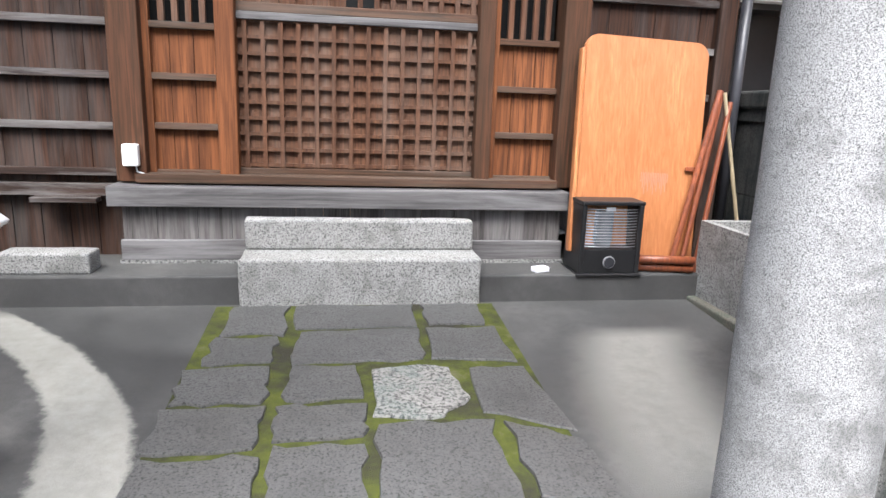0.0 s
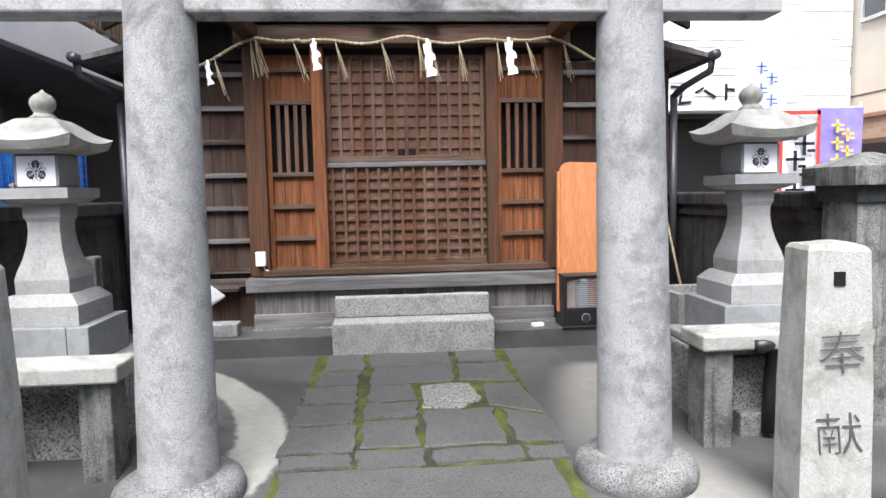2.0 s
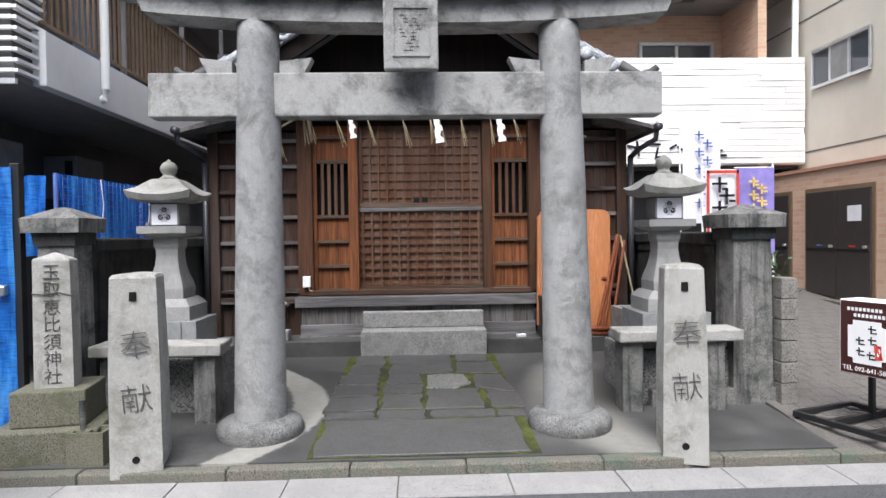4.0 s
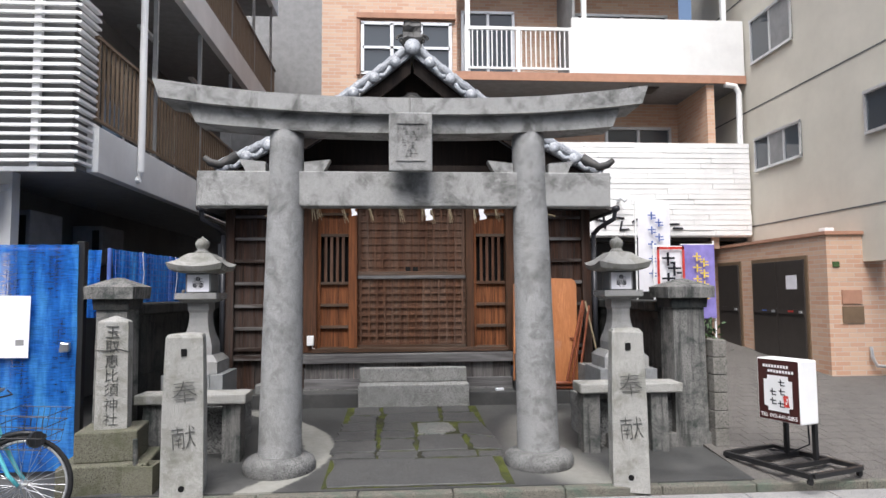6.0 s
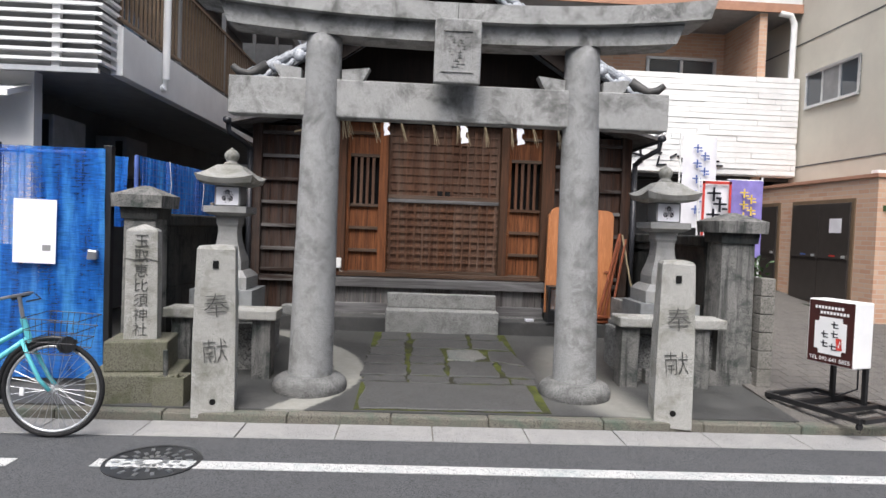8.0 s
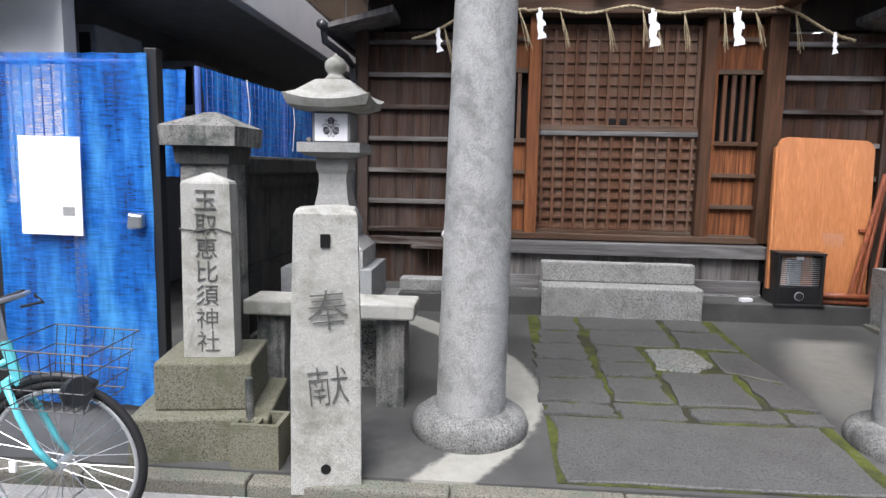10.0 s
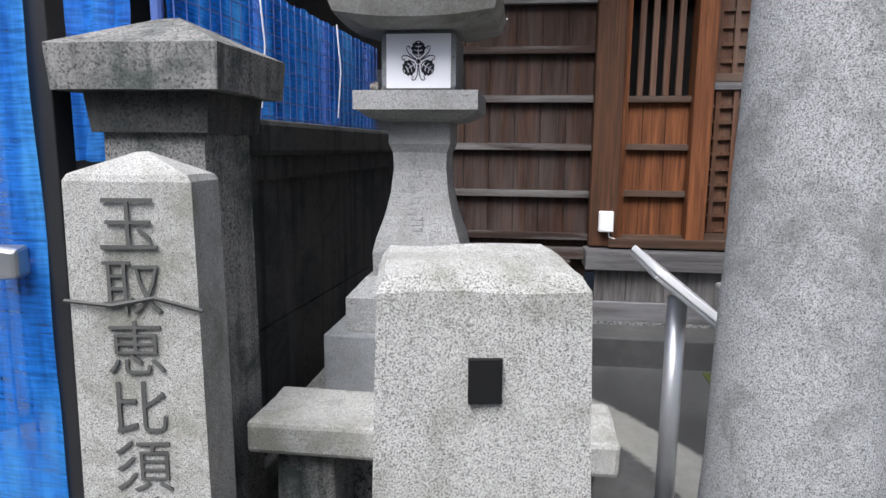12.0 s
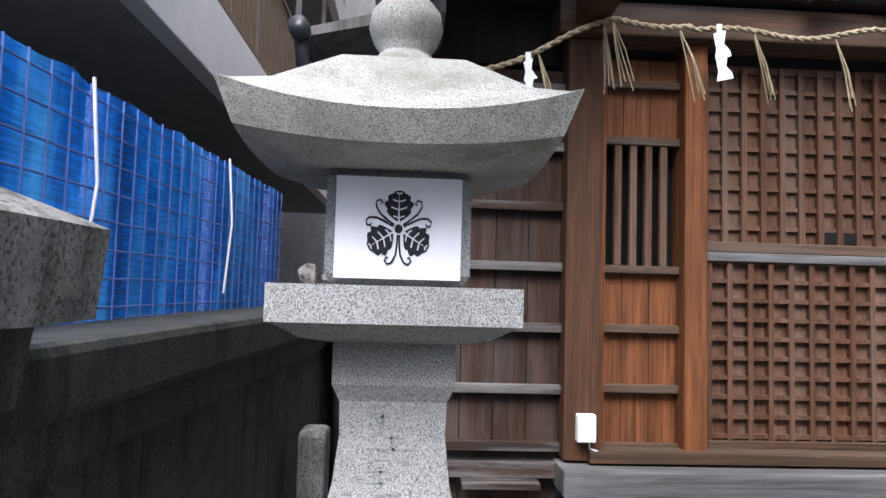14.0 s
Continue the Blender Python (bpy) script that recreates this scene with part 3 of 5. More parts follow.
# side bays
random.seed(5)
for side, x0, x1, gr in ((-1, -2.12, -1.14, WOOD_DARK), (1, 1.76, 2.72, WOOD_DARK)):
    n = 6
    for k in range(n):
        a, b = x0 + (x1 - x0) * k / n, x0 + (x1 - x0) * (k + 1) / n
        hp("wall_board", box(a + 0.002, b - 0.002, 4.08 + random.uniform(0, 0.004), 4.11, 0.78, 2.72), WOOD_DARK)
        hp("wall_board", box(a + 0.003, b - 0.003, 4.10, 4.12, 0.315, 0.70), WOOD_GREY if side > 0 else WOOD_DARK)
    for k, z in enumerate((0.845, 1.12, 1.42, 1.72, 2.02, 2.32, 2.62)):
        hp("batten", box(x0, x1, 4.035, 4.083, z - 0.022, z + 0.022, 0.003), WOOD_DARK_X)
    hp("lower_rail", box(x0, x1, 4.02, 4.09, 0.70, 0.775, 0.004), WOOD_DARK_X)
    xe = x0 if side < 0 else x1
    hp("edge_post", box(xe - 0.06, xe + 0.06, 4.0, 4.14, 0.315, 2.75, 0.006), WOOD_DARK)
hp("shelf_piece", box(-1.62, -1.25, 3.93, 4.02, 0.67, 0.70, 0.004), WOOD_DARK_X)
# body of the hall behind
hp("side_wall", box(-2.12, -2.04, 4.14, 6.6, 0.3, 2.75), WOOD_DARK)
hp("side_wall", box(2.66, 2.74, 4.14, 6.6, 0.3, 2.75), WOOD_DARK)
hp("back_wall", box(-2.12, 2.74, 6.6, 6.7, 0.3, 3.6), WOOD_DARK)
# beams over the door
hp("head_beam", box(-1.2, 1.82, 3.92, 4.12, 2.86, 3.03, 0.01), WOOD_BROWN_X, "brown head beam with carved ends")
# upper beam, strut and gable coloured as if in eave shade
hp("upper_beam", box(-1.5, 2.1, 3.86, 4.10, 3.05, 3.30, 0.01), WOOD_SHADOW_BLACK)
hp("carved_frog_leg_strut", prism([(-0.25 + 0.3, 3.031), (0.0, 3.031), (0.08, 3.12), (0.2, 3.17), (0.31, 3.21), (0.42, 3.17), (0.54, 3.12), (0.62, 3.031), (0.5, 3.031), (0.4, 3.09), (0.31, 3.11), (0.22, 3.09), (0.12, 3.031)][1:], 'y', 3.80, 3.86), WOOD_SHADOW_BLACK)
hp("gable_wall", prism([(-2.1, 2.76), (2.72, 2.76), (2.70, 3.05), (0.31, 4.5), (-2.08, 3.05)], 'y', 3.70 + 0.42, 4.2), WOOD_SHADOW_BLACK)
# porch rafters and brackets
for s in (-1, 1):
    c = 0.31 + s * 1.36
    hp("bracket_arm", box(c - 0.07, c + 0.07, 3.30, 4.05, 2.90, 3.02, 0.01), WOOD_BROWN)

# roof: two curved pitches with the gable to the front
RX, RZ = 0.31, 4.72


def roof_z(d):
    """Height of the roof at the distance d from the ridge."""
    return RZ - 0.86 * d + 0.085 * d * d


YF, YB = 3.22, 6.9
for s in (-1, 1):
    bm = bmesh.new()
    n = 14
    rows = []
    for i in range(n + 1):
        d = 2.42 * i / n
        rows.append([bm.verts.new((RX + s * d, y, roof_z(d) + dz)) for y, dz in ((YF + 0.1, 0), (YB, 0), (YB, -0.09), (YF + 0.1, -0.09))])
    for a, b in zip(rows, rows[1:]):
        for k in range(4):
            bm.faces.new((a[k], a[(k + 1) % 4], b[(k + 1) % 4], b[k]))
    bm.faces.new(rows[0])
    bm.faces.new(rows[-1][::-1])
    bmesh.ops.recalc_face_normals(bm, faces=bm.faces)
    hp("roof_pitch", bm, TILE)
    # barge board under the gable edge
    bm = bmesh.new()
    rows = []
    for i in range(n + 1):
        d = 0.02 + 2.36 * i / n
        rows.append([bm.verts.new((RX + s * d, y, roof_z(d) + dz)) for y, dz in ((YF + 0.16, -0.10), (YF + 0.22, -0.10), (YF + 0.22, -0.30), (YF + 0.16, -0.30))])
    for a, b in zip(rows, rows[1:]):
        for k in range(4):
            bm.faces.new((a[k], a[(k + 1) % 4], b[(k + 1) % 4], b[k]))
    bm.faces.new(rows[0])
    bm.faces.new(rows[-1][::-1])
    bmesh.ops.recalc_face_normals(bm, faces=bm.faces)
    hp("barge_board", bm, WOOD_SHADOW_BLACK)
    # verge tiles: overlapping curved pieces with round end caps
    for i in range(17):
        d0 = 0.10 + 0.138 * i
        d1 = d0 + 0.155
        p0 = Vector((RX + s * d0, YF + 0.12, roof_z(d0) + 0.05))
        p1 = Vector((RX + s * d1, YF + 0.12, roof_z(d1) + 0.035))
        hp("verge_tile", rod(p0, p1, 0.062, 0.056, 12), TILE)
        q0 = p0 + Vector((0, 0.16, 0.03))
        q1 = p1 + Vector((0, 0.16, 0.03))
        hp("cover_tile", rod(q0, q1, 0.06, 0.052, 12), TILE)
    for i in range(9):
        d = 0.22 + 0.262 * i
        b2 = lathe([(0.0, -0.03), (0.07, -0.03), (0.072, 0.0), (0.06, 0.02), (0.03, 0.03), (0.0, 0.032)], 14)
        bmesh.ops.transform(b2, matrix=pose(RX + s * d, YF + 0.02, roof_z(d) - 0.035, 90, 0, 0), verts=b2.verts)
        hp("end_cap", b2, TILE, smooth=True)
        c0, c1 = d + 0.06, d + 0.20
        hp("drop_tile", tube([(RX + s * (c0 + (c1 - c0) * t), YF + 0.03, roof_z(c0 + (c1 - c0) * t) - 0.05 - 0.05 * math.sin(math.pi * t)) for t in (0, 0.25, 0.5, 0.75, 1)], 0.03, 8), TILE, smooth=True)
    # cover-tile rolls down the pitch, seen from beside
    for j in range(9):
        y = YF + 0.55 + 0.3 * j
        hp("tile_roll", tube([(RX + s * d, y, roof_z(d) + 0.03) for d in (0.1, 0.6, 1.2, 1.8, 2.4)], 0.05, 8), TILE, smooth=True)
    # upturned eave end
    e = 2.36
    hp("eave_end_tile", tube([(RX + s * (e - 0.2), YF + 0.05, roof_z(e - 0.2) + 0.03), (RX + s * e, YF + 0.02, roof_z(e) + 0.0), (RX + s * (e + 0.12), YF, roof_z(e) + 0.03), (RX + s * (e + 0.19), YF - 0.02, roof_z(e) + 0.09)], lambda t: 0.07 * (1 - 0.5 * t), 10), TILE_DARK, smooth=True)
    # low side eave with gutter and downpipe
    xs = RX + s * 2.43
    hp("side_eave", prism([(xs - s * 0.35, 2.80), (xs + s * 0.25, 2.66), (xs + s * 0.25, 2.70), (xs - s * 0.35, 2.86)], 'y', 3.62, 6.6), WOOD_GREY)
    hp("gutter", tube([(xs + s * 0.27, 3.55, 2.68), (xs + s * 0.27, 6.5, 2.68)], 0.045, 10), GUTTER, smooth=True)
    hp("gutter_outlet", tube([(xs + s * 0.27, 3.62, 2.67), (xs + s * 0.26, 3.64, 2.55), (xs + s * 0.12, 3.85, 2.45), (xs + s * 0.08, 3.98, 2.38)], 0.032, 10), GUTTER, smooth=True)
    hp("downpipe", rod((xs + s * 0.08, 3.98, 0.31), (xs + s * 0.08, 3.98, 2.40), 0.034, None, 14), GUTTER, smooth=True)
hp("ridge", tube([(RX, YF + 0.1, RZ + 0.06), (RX, YB, RZ + 0.06)], 0.11, 12), TILE)
b2 = lathe([(0.0, -0.05), (0.10, -0.05), (0.105, 0.0), (0.08, 0.03), (0.0, 0.04)], 20)
bmesh.ops.transform(b2, matrix=pose(RX, YF + 0.02, RZ - 0.02, 90, 0, 0), verts=b2.verts)
hp("ridge_end_cap", b2, TILE, smooth=True)
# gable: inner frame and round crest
hp("gable_panel", prism([(-0.75, 3.80), (1.37, 3.80), (RX, 4.55)], 'y', YF + 0.42, YF + 0.46), WOOD_SHADOW_BLACK)
for s in (-1, 1):
    hp("gable_rafter", prism([(RX, 4.22), (RX, 4.12), (RX + s * 0.55, 3.74), (RX + s * 0.62, 3.80)], 'y', YF + 0.32, YF + 0.40), WOOD_DARK_X)
b2 = lathe([(0.0, -0.03), (0.075, -0.03), (0.09, 0.0), (0.075, 0.025), (0.05, 0.015), (0.03, 0.035), (0.0, 0.04)], 20)
bmesh.ops.transform(b2, matrix=pose(RX, YF + 0.28, 4.06, 90, 0, 0), verts=b2.verts)
hp("gable_crest", b2, TILE_DARK, smooth=True)
hp("crest_backing", prism([(RX - 0.17, 3.98), (RX + 0.17, 3.98), (RX + 0.12, 4.10), (RX + 0.06, 4.19), (RX - 0.06, 4.19), (RX - 0.12, 4.10)], 'y', YF + 0.30, YF + 0.34), TILE_DARK)
# ridge-end ogre tile as plain scrolls
oni = hp("ridge_ornament", rough_up(loft_square([(0.11, 0), (0.13, 0.05), (0.10, 0.13), (0.12, 0.2), (0.10, 0.25), (0.11, 0.27)], (RX, YF + 0.16, RZ + 0.06), 4), 0.02, 14), TILE_DARK, "dark ridge-end tile with scrolls")
for s in (-1, 1):
    hp("scroll", tube([(RX + s * (0.13 + 0.07 * math.cos(a) * (1 - a / 9)), YF + 0.1, RZ + 0.10 + 0.07 * math.sin(a) * (1 - a / 9)) for a in np.linspace(0, 7.5, 18)], 0.02, 6), TILE_DARK, parent=oni)

# stone steps before the hall
for nm, y0, z1, x0, x1, lb in (("stone_step", 3.52, 0.422, -0.385, 1.025, "lower rough grey stone step to the hall"), ("stone_step", 3.76, 0.612, -0.375, 1.012, "upper rough grey stone step to the hall")):
    bm = box(x0, x1, y0, 3.86 if z1 < 0.5 else 3.865, ground_z(3.5) - 0.05 if z1 < 0.5 else 0.421, z1, 0.015)
    rough_up(bm, 0.008, 5, 6)
    tagged(link(nm, bm, STEP_STONE), lb, "step", "steps of the hall")

# sacred straw rope with tassels and paper streamers
rope = thing("straw_rope", "twisted straw rope with hanging straw tassels under the eave", "rope", (0.31, 3.80, 2.85))


def rp(name, bm, material, label="", parent=None, smooth=False):
    o = part(name, bm, material, parent or rope, label, smooth)
    if parent is None:
        o.matrix_parent_inverse = Matrix.Translation((-0.31, -3.80, -2.85))
    return o


def rope_pt(x):
    t = (x - 0.31)
    z = 2.875 + 0.02 * math.cos(t * 9) - 0.03 * (abs(t) < 0.9) * abs(math.sin(t * 2.6))
    if abs(t) > 1.28:
        z -= (abs(t) - 1.28) * 0.42
    return Vector((x, 3.80, z))


xs = np.linspace(-1.62, 2.24, 150)
for ph in (0, math.pi):
    rp("strand", tube([rope_pt(x) + Vector((0, 0.008 * math.cos(x * 70 + ph), 0.008 * math.sin(x * 70 + ph))) for x in xs], 0.009, 6), STRAW, smooth=True)
random.seed(21)
for i, x in enumerate((-1.02, -0.98, -0.66, -0.30, 0.10, 0.42, 0.52, 0.78, 1.12, 1.38, 1.72, -1.33)):
    p = rope_pt(x)
    bm = bmesh.new()
    lean = random.uniform(0.02, 0.10)
    for k in range(5):
        e = p + Vector((lean + random.uniform(-0.025, 0.04), random.uniform(-0.02, 0.02), -random.uniform(0.28, 0.36)))
        add_tube(bm, [p, p.lerp(e, 0.5) + Vector((random.uniform(-0.01, 0.01), -0.01, 0)), e], 0.0032, 5)
    rp("tassel", bm, STRAW)
for x, s in ((-0.48, 0.8), (0.50, 1.0), (1.22, 1.0), (-1.38, 0.6), (2.05, 0.5)):
    p = rope_pt(x)
    bm = bmesh.new()
    w = 0.075 * s
    zz = p.z - 0.02
    xo = p.x
    fold = 0.085 * s
    strips = [[(xo - 0.012, zz + 0.03), (xo + 0.012, zz + 0.03), (xo + 0.02, zz - 0.05), (xo - 0.01, zz - 0.05)]]
    for k in range(4):
        side = -1 if k % 2 else 1
        strips.append([(xo - w / 2, zz - 0.02 * side), (xo + w / 2, zz - 0.02 + 0.02 * side), (xo + w / 2 - 0.008 * side, zz - fold), (xo - w / 2 + 0.012 * side, zz - fold - 0.018)])
        xo += 0.022 * s * side + 0.006 * s
        zz -= 0.066 * s
    for k, outline in enumerate(strips):
        q = prism(outline, 'y', 3.770 - 0.005 * (k % 2), 3.7715 - 0.005 * (k % 2))
        me = bpy.data.meshes.new("fold")
        q.to_mesh(me)
        q.free()
        bm.from_mesh(me)
        bpy.data.meshes.remove(me)
    rp("paper_streamer", bm, PAPER, "zigzag white paper streamer")

# ---- stone lanterns, posts, benches, fences ----


def crest(bm, m, k=1.0):
    """Three lobed leaves with pale veins and curled tendrils between, in a plane (x, z)."""
    def at(a, r, c, lift=0.0):
        return m @ Vector((math.cos(a) * r - math.sin(a) * c, -lift, math.sin(a) * r + math.cos(a) * c))

    def leaf(a):
        ts = np.linspace(0, 1, 40)
        half = [0.21 * k * math.sin(math.pi * t ** 0.75) ** 0.7 * (0.80 + 0.20 * abs(math.sin(3.5 * math.pi * t))) + 0.004 * k for t in ts]
        for sg in (-1, 1):
            for i in range(39):
                vein = 0.014 * k * (1 - ts[i])
                slit = 0.55 if i % 10 in (4, 5) else 0.0
                q = []
                for n_ in (i, i + 1):
                    r = k * (0.09 + 0.41 * ts[n_])
                    lo = max(vein, half[n_] * slit)
                    back = 0.10 * k * (lo / (0.2 * k)) * 0.6
                    q.append((at(a, r + back, sg * lo), at(a, r + 0.06 * k * half[n_] / (0.2 * k), sg * max(half[n_], lo))))
                bm.faces.new([bm.verts.new(p) for p in (q[0][0], q[1][0], q[1][1], q[0][1])])
    for a in (90, 210, 330):
        leaf(math.radians(a))
    for a in (30, 150, 270):
        ar = math.radians(a)
        for sg in (-1, 1):
            pts = [at(ar, r * k, sg * c * k, 0.0006) for r, c in ((0.08, 0.012), (0.22, 0.02), (0.34, 0.035), (0.44, 0.09), (0.46, 0.15), (0.42, 0.19), (0.37, 0.17), (0.38, 0.14))]
            add_tube(bm, pts, 0.013 * k, 6)
    ring = [at(2 * math.pi * n_ / 16, 0.06 * k, 0) for n_ in range(16)]
    bm.faces.new([bm.verts.new(p) for p in ring])
    return bm


def lantern(cx, cy, gz, label):
    t = thing("stone_lantern", label, "stone lantern", (cx, cy, gz), "pair of stone lanterns")
    P = lambda n, bm, m_, lb="", sm=False: part(n, bm, m_, t, lb, sm)
    z = -gz
    P("plinth", rough_up(box(-0.50, 0.50, -0.42, 0.45, -0.1, 0.50 + z, 0.02), 0.012, 4, 5), ROUGH_STONE, "rough-hewn dark plinth")
    P("plinth_cap", rough_up(box(-0.47, 0.47, -0.40, 0.42, 0.50 + z, 0.56 + z, 0.015), 0.006, 5, 3), STEP_STONE)
    for x0, x1 in ((-0.34, 0.20), (0.204, 0.345)):
        P("lower_base", box(x0, x1, -0.32, 0.32, 0.562 + z, 0.80 + z, 0.006), SLATE)
    P("upper_base", loft_square([(0.265, 0.802 + z), (0.265, 0.92 + z), (0.25, 0.935 + z), (0.20, 0.985 + z)], seg=4), GRANITE)
    prof = [(0.175, 0.985), (0.178, 1.07), (0.165, 1.12), (0.135, 1.20), (0.115, 1.28), (0.105, 1.36), (0.107, 1.42), (0.122, 1.45), (0.122, 1.525)]
    P("stem", loft_square([(h, q + z) for h, q in prof], seg=4), GRANITE, "flared stem with carved writing")
    bm = bmesh.new()
    random.seed(8)
    for k in range(16):
        zz = 1.43 - 0.019 * k + z
        hw = 0.05
        fy = -0.117 - max(0, 0.0) + (0.010 if 1.24 < zz - z < 1.41 else 0)
        fy = -(np.interp(zz - z, [p[1] for p in prof], [p[0] for p in prof])) - 0.001
        xo = random.uniform(-0.03, 0.03)
        add_box(bm, xo - 0.022, xo + 0.02, fy, fy + 0.02, zz, zz + 0.004)
        xo = random.uniform(-0.045, 0.045)
        add_box(bm, xo, xo + 0.005, fy, fy + 0.02, zz - 0.012, zz + 0.012)
    tagged(P("stem_writing", bm, SLATE), "worn carved writing", kind="stuff")
    P("platform", loft_square([(0.13, 1.525 + z), (0.18, 1.535 + z), (0.225, 1.56 + z), (0.235, 1.562 + z, 0.0), (0.235, 1.625 + z)], seg=6), GRANITE)
    P("fire_box", loft_square([(0.13, 1.626 + z), (0.143, 1.645 + z), (0.143, 1.815 + z), (0.13, 1.83 + z)], seg=4), SLATE)
    P("paper_screen", box(-0.124, 0.124, -0.148, -0.145, 1.637 + z, 1.816 + z), PAPER, "white paper with a dark leaf crest")
    P("leaf_crest", crest(bmesh.new(), pose(0, -0.1492, 1.725 + z), 0.135), INK)
    P("roof", loft_square([(0.15, 1.83 + z), (0.20, 1.835 + z), (0.292, 1.848 + z, 0.022), (0.32, 1.897 + z, 0.042), (0.30, 1.912 + z, 0.028), (0.24, 1.953 + z, 0.008), (0.175, 2.006 + z), (0.125, 2.04 + z), (0.09, 2.046 + z)], seg=10), GRANITE_WARM, "curved cap with upturned corners")
    P("finial", lathe([(0.085, 2.044), (0.088, 2.055), (0.062, 2.075), (0.055, 2.085), (0.072, 2.105), (0.083, 2.135), (0.078, 2.165), (0.055, 2.19), (0.02, 2.208), (0.004, 2.225)], 24, (0, 0, z)), GRANITE_WARM, "onion-shaped finial", True)
    t.scale = (0.875, 0.875, 0.982)
    return t


lantern(-1.915, 2.13, ground_z(2.1), "granite stone lantern with crest paper beside the blue fence")
lantern(2.485, 2.08, ground_z(2.1), "granite stone lantern with crest paper beside the driveway")
lp = thing("loose_pebble", "small pale broken stones lying on the lantern platform", "stones", (-2.07, 2.03, 1.597))
for dx, s in ((0.0, 0.018), (0.035, 0.012)):
    b2 = bmesh.new()
    bmesh.ops.create_icosphere(b2, subdivisions=2, radius=s)
    part("pebble", rough_up(b2, 0.008, 60), ROCK, lp).location = (dx, 0.0, s * 0.9)


def offering_post(x0, x1, y, zt, label):
    w = x1 - x0
    cx = (x0 + x1) / 2
    gz = ground_z(y)
    t = thing("stone_post", label, "stone post", (cx, y + w / 2, gz), "pair of inscribed posts")
    h = zt - gz
    bm = loft_square([(w / 2 + 0.012, -0.05), (w / 2 + 0.008, h * 0.5), (w / 2 - 0.008, h - 0.03), (w / 2 - 0.02, h - 0.008), (0.06, h)], seg=8)
    part("shaft", rough_up(bm, 0.007, 9), GRANITE_WARM, t)
    # holes are black pieces at the face, their inner shade as colour
    for z in (h * 0.885, h * 0.055):
        if z > 0.5:
            part("square_hole", box(-0.022, 0.022, -w / 2 - 0.004, -w / 2 + 0.02, z - 0.03, z + 0.03), SHADE_BLACK, t)
        else:
            part("round_hole", rod((0, -w / 2 - 0.016, z), (0, -w / 2 + 0.02, z), 0.024, None, 16), SHADE_BLACK, t)
    for ch, z in (("奉", 0.63), ("献", 0.355)):
        part("carved_character", letters(ch, 0.205, pose(0.012, -w / 2 - 0.0145, h * z) @ FACE_FRONT @ pose(0, 0, 0, 0, 0, 5), 0.0025, thin=0.0035), INCISED, t)
    return t


pl_ = offering_post(-1.775, -1.475, 0.62, 1.262, "square granite post with carved characters beside the stele")
pr = offering_post(1.945, 2.215, 0.60, 1.268, "square granite post with carved characters beside the lantern bench")
pr.rotation_euler = (0, 0, radians(-12))
pl_.rotation_euler = (0, 0, radians(11))


def bench(x0, x1, y0, y1, zt, legs, label):
    gz = ground_z(y0)
    t = thing("stone_bench", label, "bench", ((x0 + x1) / 2, (y0 + y1) / 2, gz), "pair of stone benches")
    c = (x0 + x1) / 2
    d = (y1 - y0) / 2
    part("seat", rough_up(box(x0 - c, x1 - c, -d, d, zt - gz - 0.095, zt - gz, 0.014), 0.005, 7, 3), GRANITE_WARM, t)
    for lx in legs:
        part("leg", rough_up(box(lx - 0.085 - c, lx + 0.085 - c, -d + 0.05, d - 0.03, -0.03, zt - gz - 0.095, 0.01), 0.006, 6, 3), PILLAR_STONE, t)
    return t


bench(-2.30, -1.285, 1.42, 1.70, 0.66, (-2.15, -1.43), "grey stone slab bench before the lantern")
bench(1.88, 2.90, 1.45, 1.75, 0.69, (2.0, 2.68), "grey stone slab bench before the lantern with a short pipe")
pp = thing("drain_pipe", "short dark plastic pipe elbow under the bench", "pipe", (2.30, 1.60, 0.62))
part("elbow", tube([(-0.12, -0.16, 0), (0.02, -0.10, 0.0), (0.06, -0.04, -0.05), (0.06, 0.0, -0.3), (0.06, 0.0, -0.56)], 0.04, 12), BLACK, pp, smooth=True)

# inscribed stele on two bases
st = thing("stone_stele", "inscribed granite pillar with pointed top on a two-step base", "stele", (-2.30, 1.07, -0.02))
part("lower_base", rough_up(box(-0.36, 0.32, -0.33, 0.3, -0.05, 0.225, 0.015), 0.006, 5, 4), MOSSY_STONE, st)
part("upper_base", rough_up(box(-0.26, 0.22, -0.23, 0.22, 0.225, 0.475, 0.012), 0.005, 5, 4), MOSSY_STONE, st)
part("shaft", rough_up(loft_square([(0.128, 0.475), (0.125, 0.9), (0.120, 1.365), (0.112, 1.378), (0.01, 1.42)], (-0.01, 0, 0), 8), 0.004, 9), GRANITE_WARM, st).matrix_basis = Matrix.Translation((0, -0.048, 0)) @ Matrix.Diagonal((1, 0.66, 1, 1))
st.rotation_euler = (0, 0, radians(9))
for k, ch in enumerate("玉取恵比須神社"):
    part("carved_character", letters(ch, 0.120, pose(-0.012, -0.1335, 1.28 - 0.122 * k) @ FACE_FRONT, 0.0025, thin=0.001), INCISED, st)
part("crack", tube([(-0.14, -0.137, 1.14), (-0.05, -0.137, 1.13), (0.03, -0.137, 1.145), (0.12, -0.137, 1.12)], 0.004, 4), INCISED, st)
